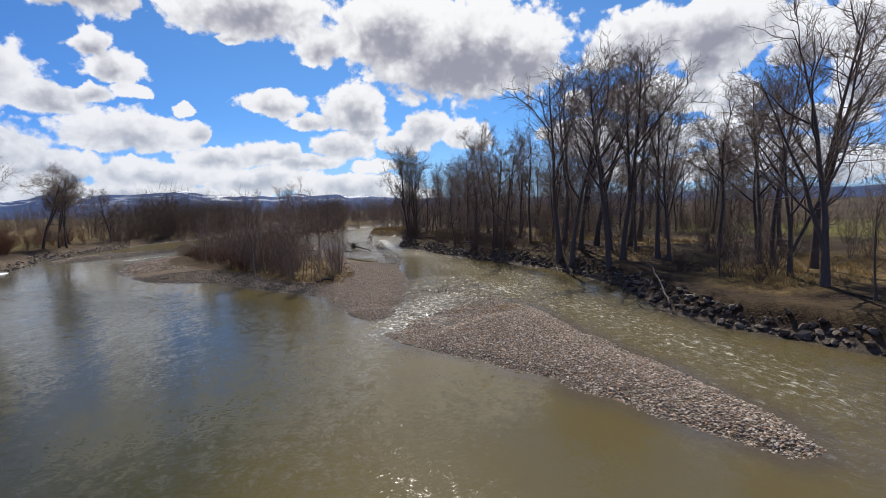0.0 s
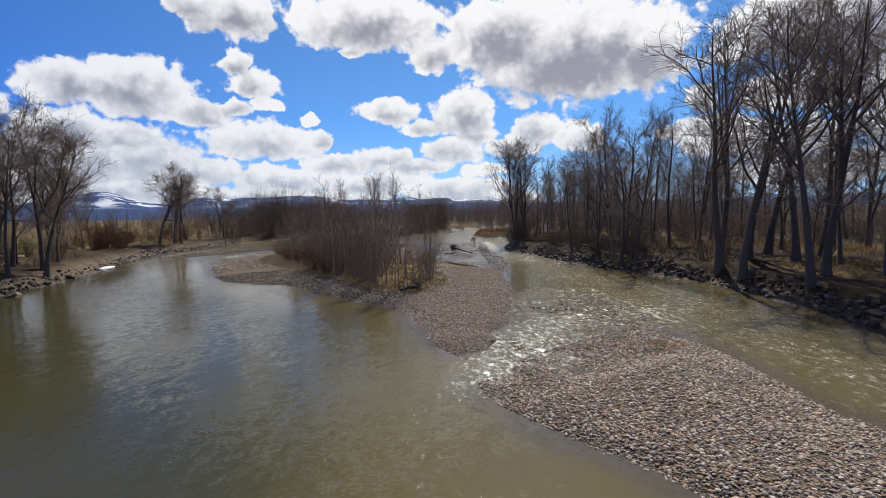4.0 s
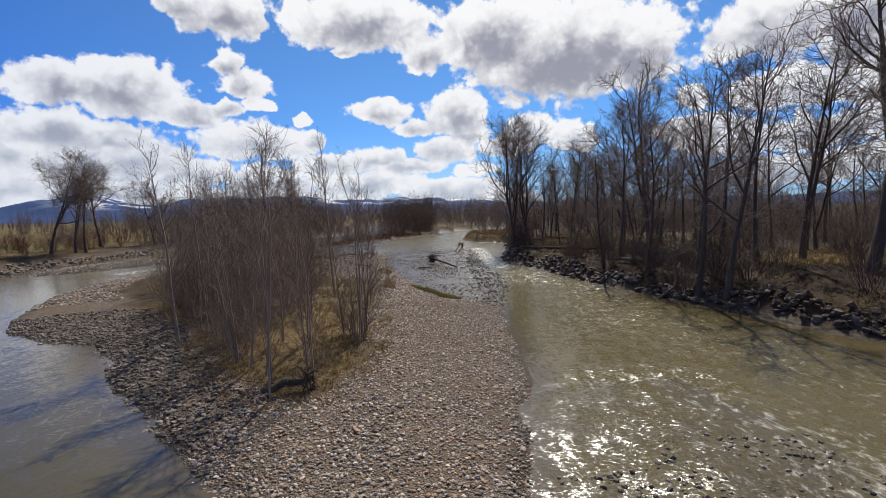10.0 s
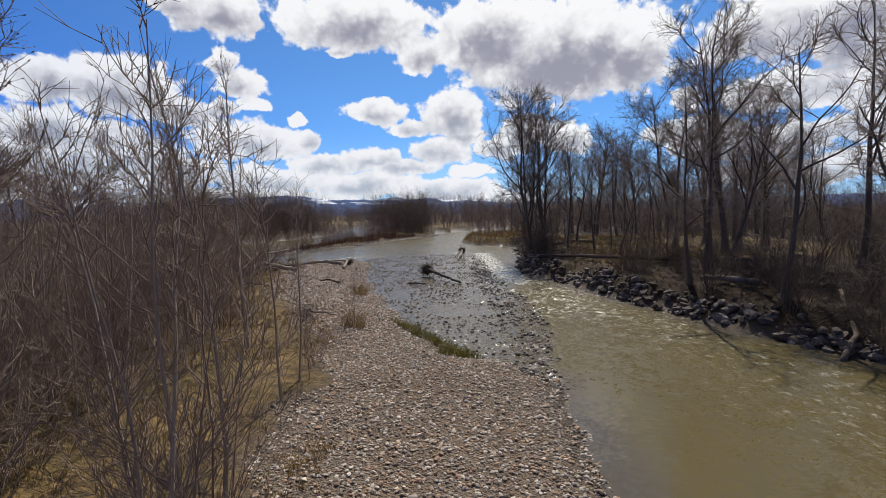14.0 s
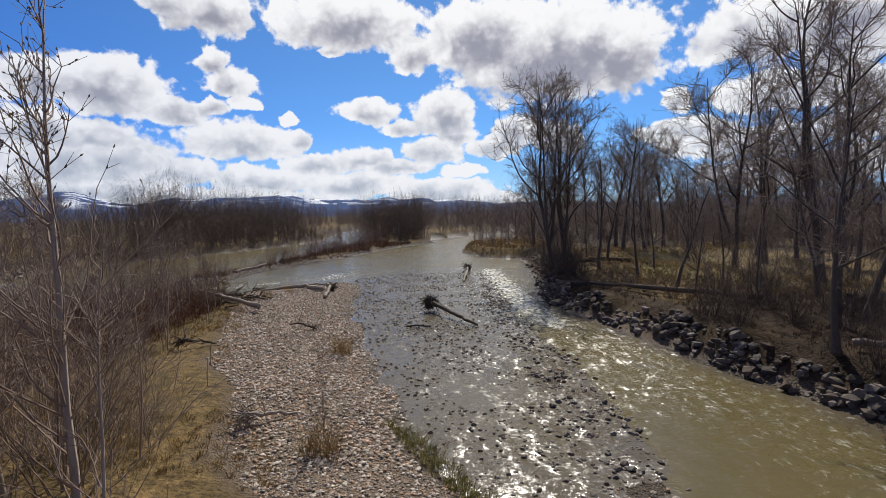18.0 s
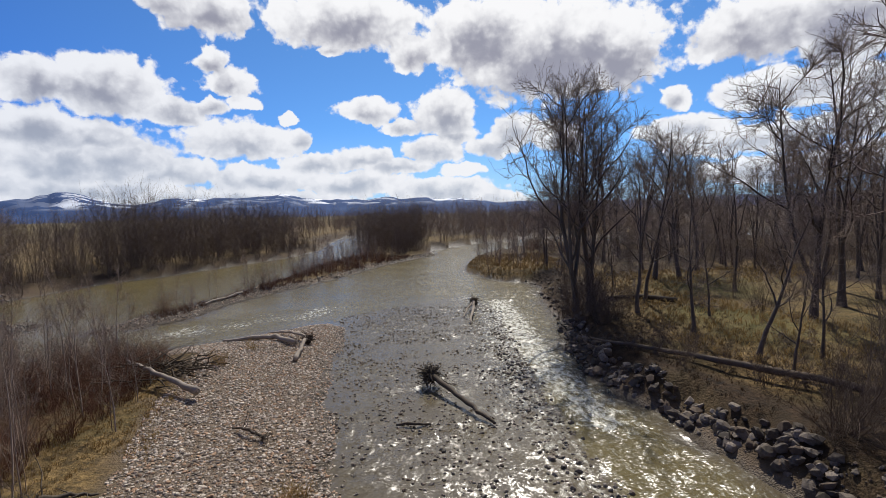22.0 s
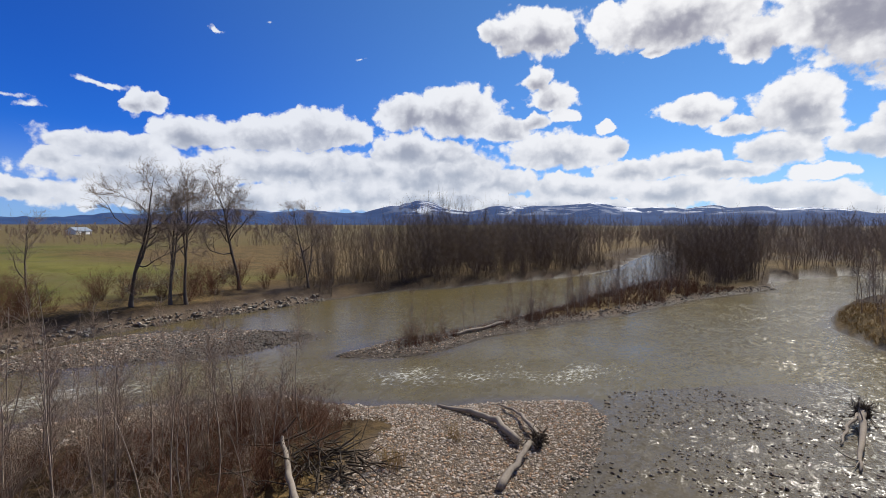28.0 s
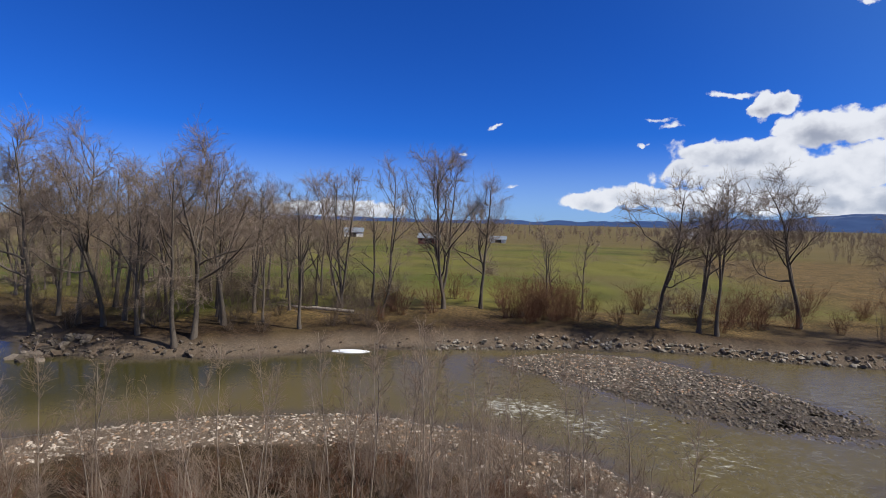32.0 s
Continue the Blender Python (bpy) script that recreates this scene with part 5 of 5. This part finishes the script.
bar = tagged(new("lower_gravel_bar"), "long low bar of grey and tan river cobbles", "gravel bar")
lay(bar, "cobble", COBBLES, near_first(stones_in(900, 300, (1, 13, -44, -19), dry(LOWER_BAR, 0.1), 0.10, 0.18), [(4, -31)]), 1, (0.34, 0.58))
lay(bar, "pebble", PEBBLES, stones_in(901, 36000, (1, 13, -44, -19), dry(LOWER_BAR, -0.25), 0.04, 0.14), 2, (0.34, 0.62), 0)
bar = tagged(new("island_gravel_bar"), "broad gravel island of tan and grey cobbles", "gravel bar")
lay(bar, "cobble", COBBLES, near_first(stones_in(902, 300, (-14, 5, -24, 46), dry(MIDDLE_BAR, 0.1), 0.12, 0.24), [(2, -14), (1, 0), (-4, 24)]), 3, (0.34, 0.58))
lay(bar, "pebble", PEBBLES, np.concatenate([
    stones_in(903, 34000, (-4, 5, -25, 9), dry(MIDDLE_BAR, -0.25), 0.035, 0.13), stones_in(904, 30000, (-18, 0, 9, 48), open_gravel(MIDDLE_BAR, -0.25), 0.055, 0.175),
    stones_in(906, 4000, (-31, -18, 5, 38), open_gravel(MIDDLE_BAR, -0.2), 0.07, 0.26)]), 4, (0.34, 0.62), 0)
lay(bar, "dark_pebble", WET_PEBBLES, stones_in(905, 5200, (-24, -3.2, -15, 2), open_gravel(MIDDLE_BAR, -0.2), 0.06, 0.24), 41, (0.34, 0.62), 0)
bar = tagged(new("riffle_stones"), "wet dark cobbles breaking the surface of a shallow riffle", "stones")
lay(bar, "cobble", WET_COBBLES, near_first(stones_in(907, 300, (-8, 6, 3, 50), lambda x, y: (inside(x, y, RIFFLE) > -0.2) & (rumple(x, y, 2.0, 15) > 0.35), 0.12, 0.25), [(2, 22)]), 5, (0.45, 0.7), low=-0.06)
lay(bar, "pebble", WET_PEBBLES, np.concatenate([
    stones_in(908, 700, (3, 6.2, 3, 48), lambda x, y: inside(x, y, STONE_ROW) > -0.3, 0.08, 0.28),
    stones_in(909, 7500, (-8, 6, 3, 50), lambda x, y: (inside(x, y, RIFFLE) > -0.2) & (rumple(x, y, 1.6, 16) > 0.30), 0.06, 0.20),
    stones_in(910, 900, (1, 11, -28, -13), lambda x, y: (inside(x, y, CHUTE) > 0) & (rumple(x, y, 1.5, 17) + 0.05 * (x - 6) > 0.62), 0.06, 0.17)]), 6, (0.55, 0.85), 0, -0.035)
lay(bar, "pebble", PEBBLES, stones_in(914, 620, (2.6, 6.4, 3, 48), lambda x, y: inside(x, y, STONE_ROW) > -0.5, 0.06, 0.22), 61, (0.4, 0.65), 0)
bar = tagged(new("gravel_spit"), "narrow stony spit between two river channels", "gravel bar")
lay(bar, "cobble", COBBLES, stones_in(916, 200, (-27, -16, 41, 66), dry(SPIT, -0.1, 0.9), 0.14, 0.30), 82, (0.4, 0.65))
lay(bar, "dark_pebble", WET_PEBBLES, np.concatenate([stones_in(911, 5200, (-27, -16, 41, 66), dry(SPIT, -0.2, 0.9), 0.06, 0.24), stones_in(912, 1500, (-22, 0, 66, 106), dry(SPIT, -0.2, 0.8), 0.15, 0.4)]), 7, (0.34, 0.62), 0)
lay(bar, "pebble", PEBBLES, stones_in(918, 1500, (-27, -16, 41, 66), dry(SPIT, -0.2, 0.9), 0.05, 0.2), 84, (0.34, 0.62), 0)
bar = tagged(new("side_gravel_bar"), "low gravel bar beside the far bank", "gravel bar")
lay(bar, "cobble", COBBLES, stones_in(915, 200, (-46, -36, 25, 47), dry(SIDE_BAR, -0.1), 0.14, 0.3), 81, (0.4, 0.65))
lay(bar, "pebble", PEBBLES, stones_in(913, 2800, (-46, -37.5, 25, 47), dry(SIDE_BAR, -0.3), 0.07, 0.24), 8, (0.34, 0.62), 0)
lay(bar, "wet_pebble", WET_PEBBLES, stones_in(917, 4600, (-43, -29.5, 26, 49), lambda x, y: inside(x, y, SIDE_BAR) + 3.0 * (rumple(x, y, 1.3, 27) - 0.5) > -0.8, 0.07, 0.28), 83, (0.45, 0.75), 0, -0.05)


def bank_stones(seed, line, count, reach, lo, hi):
    """Boulders along a bank: rows of x, y, size, from the water's edge up the slope."""
    g, rows = np.random.default_rng(seed), []
    line = np.array(line, float)
    run = np.linalg.norm(np.diff(line, axis=0), axis=1)
    for _ in range(count):
        k = g.choice(len(run), p=run / run.sum())
        d = (line[k + 1] - line[k]) / run[k]
        p = line[k] + d * run[k] * g.uniform() + np.array([d[1], -d[0]]) * reach * (g.uniform(-0.12, 1) if g.uniform() < 0.75 else g.uniform(0, 1.25))
        rows.append((*p, lo + (hi - lo) * g.uniform() ** 2.3))
    return np.array(rows)


rip = tagged(new("riprap"), "angular grey boulders heaped along the eroded bank", "boulders")
near_bank, rest = [p for p in RIGHT_BANK if -12 < p[1] < 45], [p for p in RIGHT_BANK if -55 < p[1] < -5]
near_rocks = near_first(bank_stones(920, near_bank, 1800, 1.05, 0.08, 0.75), [(10, 22), (9, 30)])
lay(rip, "boulder", ROUGH_BOULDERS, near_rocks[:300], 9, (0.55, 0.85))
lay(rip, "boulder", BOULDERS, near_rocks[300:], 91, (0.55, 0.85), 0)
lay(rip, "boulder", BOULDERS, np.concatenate([bank_stones(921, rest, 900, 1.1, 0.10, 0.75), bank_stones(922, RIGHT_BANK[16:22], 160, 1.4, 0.25, 0.7)]), 10, (0.55, 0.85), 0)
rip = tagged(new("riprap"), "pale angular boulders along the meadow bank", "boulders")
left_line = [p for p in LEFT_BANK if 16 < p[1] < 62][::-1]
lay(rip, "boulder", PALE_BOULDERS, near_first(bank_stones(923, left_line, 560, 1.3, 0.2, 0.7), [(-47, 36)]), 11, (0.55, 0.85))
rip = tagged(new("rock_groyne"), "dark boulders of a rough groyne reaching into the river", "boulders")
g = np.random.default_rng(924)
t = g.uniform(0, 1, 150)
lay(rip, "boulder", BOULDERS, np.stack([-38 + 9 * t, -8.5 - 1.5 * t + g.normal(0, 0.9, 150), g.uniform(0.5, 1.3, 150)], 1), 12, (0.6, 0.9))
lay(rip, "boulder", BOULDERS, np.concatenate([bank_stones(925, [(-37.6, 3), (-36.2, -3), (-36, -9), (-39, -14)], 120, 1.6, 0.3, 0.8),
                                              bank_stones(926, [(-44.6, 20), (-42.5, 13), (-39.5, 8.5), (-37.6, 3)], 120, 1.2, 0.15, 0.5)]), 13, (0.55, 0.85), 0)

# ---- grass ----
def blades(name, label, spots, lo, hi, seed, mat, width=0.008, each=9):
    """Tufts of thin bent blades at the spots, all one object."""
    g, lines = np.random.default_rng(seed), []
    spots = np.array(spots)
    for (x, y), z in zip(spots[:, :2], land(spots[:, 0], spots[:, 1])[0]):
        for _ in range(each):
            a, h = g.uniform(0, 2 * math.pi), g.uniform(lo, hi)
            o = np.array([math.cos(a), math.sin(a), 0])
            p = np.array([x, y, z - 0.03]) + o * g.uniform(0, 0.12)
            lines.append((np.array([p, p + o * h * 0.18 + [0, 0, h * 0.7], p + o * h * 0.55 + [0, 0, h * 0.95]]), np.array([1.0, 0.8, 0.25]) * width))
    tagged(new(name, tube_mesh(name, [(lines, 3)], mat)), label, "grass", kind="stuff")


def spots_in(seed, count, box, keep):
    return stones_in(seed, count, box, keep, 0, 1)[:, :2]


blades("dry_grass", "tufts of dead straw-coloured grass on the island", spots_in(930, 2400, (-14, 0, -12, 35), lambda x, y: (inside(x, y, THICKET) > -0.5) & (rumple(x, y, 2.5, 18) > 0.42)),
       0.06, 0.20, 1, STRAW)
blades("dry_grass", "dead straw-coloured grass under the bank trees", spots_in(931, 2400, (8, 40, -30, 60), lambda x, y: (inside(x, y, RIGHT_LAND) > 5) & (rumple(x, y, 9, 11) > 0.5)),
       0.2, 0.5, 2, STRAW, 0.012, 8)
blades("leaf_litter", "brown dead stalks and litter on the wooded bank", spots_in(935, 3600, (8, 30, -10, 56), lambda x, y: (inside(x, y, RIGHT_LAND) > 1.4) & (inside(x, y, RIGHT_LAND) < 10)),
       0.05, 0.2, 7, LITTER, 0.010, 6)
blades("dry_grass", "tall golden dead grass on the wooded point", spots_in(932, 1100, (4, 16, 64, 84), lambda x, y: (inside(x, y, RIGHT_LAND) > 0.5)), 0.2, 0.5, 3, STRAW, 0.012, 7)
blades("dead_stalks", "low reddish-brown dead stalks along a stony spit", spots_in(936, 1500, (-25, -6, 46, 100), lambda x, y: (inside(x, y, SPIT) > 1.1) & (rumple(x, y, 3, 28) > 0.3)), 0.15, 0.6, 8, WILLOW, 0.012, 7)
blades("dead_stalks", "reddish-brown dead stalks under the saplings", spots_in(937, 1100, (-24, -12, 12, 35), lambda x, y: shrubby(x, y) & (rumple(x, y, 3, 29) > 0.35)), 0.2, 0.7, 9, WILLOW, 0.008, 8)
blades("green_grass", "strip of green sedge in the shallow water", spots_in(933, 200, (-1.5, 2.6, 5.5, 12), lambda x, y: (np.abs((y - 11.8) + (x + 0.9) * 1.75) < 0.75) | ((x - 1.8) ** 2 + (y - 6.2) ** 2 < 0.5)),
       0.15, 0.4, 4, GREEN, 0.007, 10)
blades("dry_grass", "golden dead grass on the end of a gravel bar", spots_in(934, 110, (6, 10.5, -25, -20), lambda x, y: (inside(x, y, LOWER_BAR) > 0.4) & (rumple(x, y, 1.2, 19) > 0.5)), 0.05, 0.16, 5, STRAW)
blades("dry_grass", "clumps of tall dead grass on the gravel island", [(-2.6 + dx * 0.13, 9.7 + dy * 0.13) for dx in range(-3, 4) for dy in range(-2, 3)]
       + [(-4 + dx * 0.15, 19.2 + dy * 0.15) for dx in range(-2, 3) for dy in range(-3, 4)] + [(-11.7 + dx * 0.15, 31.5 + dy * 0.15) for dx in range(-2, 3) for dy in range(-2, 3)]
       + [(-11.2 + dx * 0.15, 35 + dy * 0.15) for dx in range(-2, 2) for dy in range(-1, 2)], 0.4, 1.0, 6, STRAW, 0.005, 5)

# ---- old snow, barns ----
bm = bmesh.new()
bmesh.ops.create_icosphere(bm, subdivisions=3, radius=1.0)
for v in bm.verts:
    k = 1 + 0.25 * noise.noise(v.co * 2.1)
    v.co = Vector((v.co.x * 0.45 * k, v.co.y * 1.7 * k, max(v.co.z, -0.4) * 0.22))
me = bpy.data.meshes.new("snow_slab")
bm.to_mesh(me)
bm.free()
me.materials.append(ICE)
slab = tagged(new("snow_slab", me), "last slab of white snow at the water's edge", "snow")
slab.matrix_basis = pose(-42.4, 13.6, ground_z(-42.4, 13.6) + 0.03, 0, 0, 8)


def block(bm, x0, x1, y0, y1, z0, z1):
    vs = [bm.verts.new(c) for c in ((x0, y0, z0), (x1, y0, z0), (x1, y1, z0), (x0, y1, z0), (x0, y0, z1), (x1, y0, z1), (x1, y1, z1), (x0, y1, z1))]
    for f in ((3, 2, 1, 0), (4, 5, 6, 7), (0, 1, 5, 4), (1, 2, 6, 5), (2, 3, 7, 6), (3, 0, 4, 7)):
        bm.faces.new([vs[i] for i in f])


def solid(name, mat, make, parent, label=""):
    bm = bmesh.new()
    make(bm)
    me = bpy.data.meshes.new(name)
    bm.to_mesh(me)
    bm.free()
    me.materials.append(mat)
    return part(name, me, parent, label)


def barn(x, y, turn, long, wide, high, wall, roof, label):
    base = tagged(new("barn"), label, "barn")
    rise = wide * 0.28

    def walls(bm):
        a, b = long / 2, wide / 2
        rows = [[bm.verts.new((sx * a, yy, zz)) for yy, zz in ((-b, -0.5), (-b, high), (0, high + rise), (b, high), (b, -0.5))] for sx in (-1, 1)]
        bm.faces.new(rows[0]), bm.faces.new(rows[1][::-1])
        for i in range(5):
            bm.faces.new((rows[0][i], rows[1][i], rows[1][(i + 1) % 5], rows[0][(i + 1) % 5]))
    solid("wall", wall, walls, base)
    for side in (-1, 1):
        def slope(bm):
            a, b = long / 2 + 0.4, side * (wide / 2 + 0.5)
            drop = rise * 1.0 / (wide / 2) * 0.5
            low, top = high - drop + 0.06, high + rise + 0.06
            v = [bm.verts.new(c) for c in ((-a, b, low), (a, b, low), (a, 0, top), (-a, 0, top), (-a, b, low + 0.15), (a, b, low + 0.15), (a, 0, top + 0.15), (-a, 0, top + 0.15))]
            for f in ((3, 2, 1, 0), (4, 5, 6, 7), (0, 1, 5, 4), (1, 2, 6, 5), (2, 3, 7, 6), (3, 0, 4, 7)):
                bm.faces.new([v[i] for i in f])
        solid("roof_slope", roof, slope, base, "pale tin roof")
    solid("door", DARK_DOOR, lambda bm: block(bm, -1.4, 1.4, wide / 2 + 0.01, wide / 2 + 0.12, 0, high * 0.8), base)
    solid("window", DARK_DOOR, lambda bm: block(bm, long * 0.3, long * 0.3 + 0.9, wide / 2 + 0.01, wide / 2 + 0.08, 1.2, 2.1), base)
    base.matrix_basis = pose(x, y, ground_z(x, y), 0, 0, turn)


barn(-203, -10, -80, 8.5, 6, 2.3, RED_WALL, TIN, "red wooden barn with a pale tin roof in the fields")
barn(-231, 17, -85, 7, 4.5, 1.6, WHITE_WALL, TIN, "small white farm shed with a tin roof")
barn(-260, -62, -70, 10, 7, 2.8, WHITE_WALL, TIN, "white farmhouse among far trees")
barn(-420, 160, -60, 14, 8, 3, WHITE_WALL, TIN, "pale farm building far across the fields")
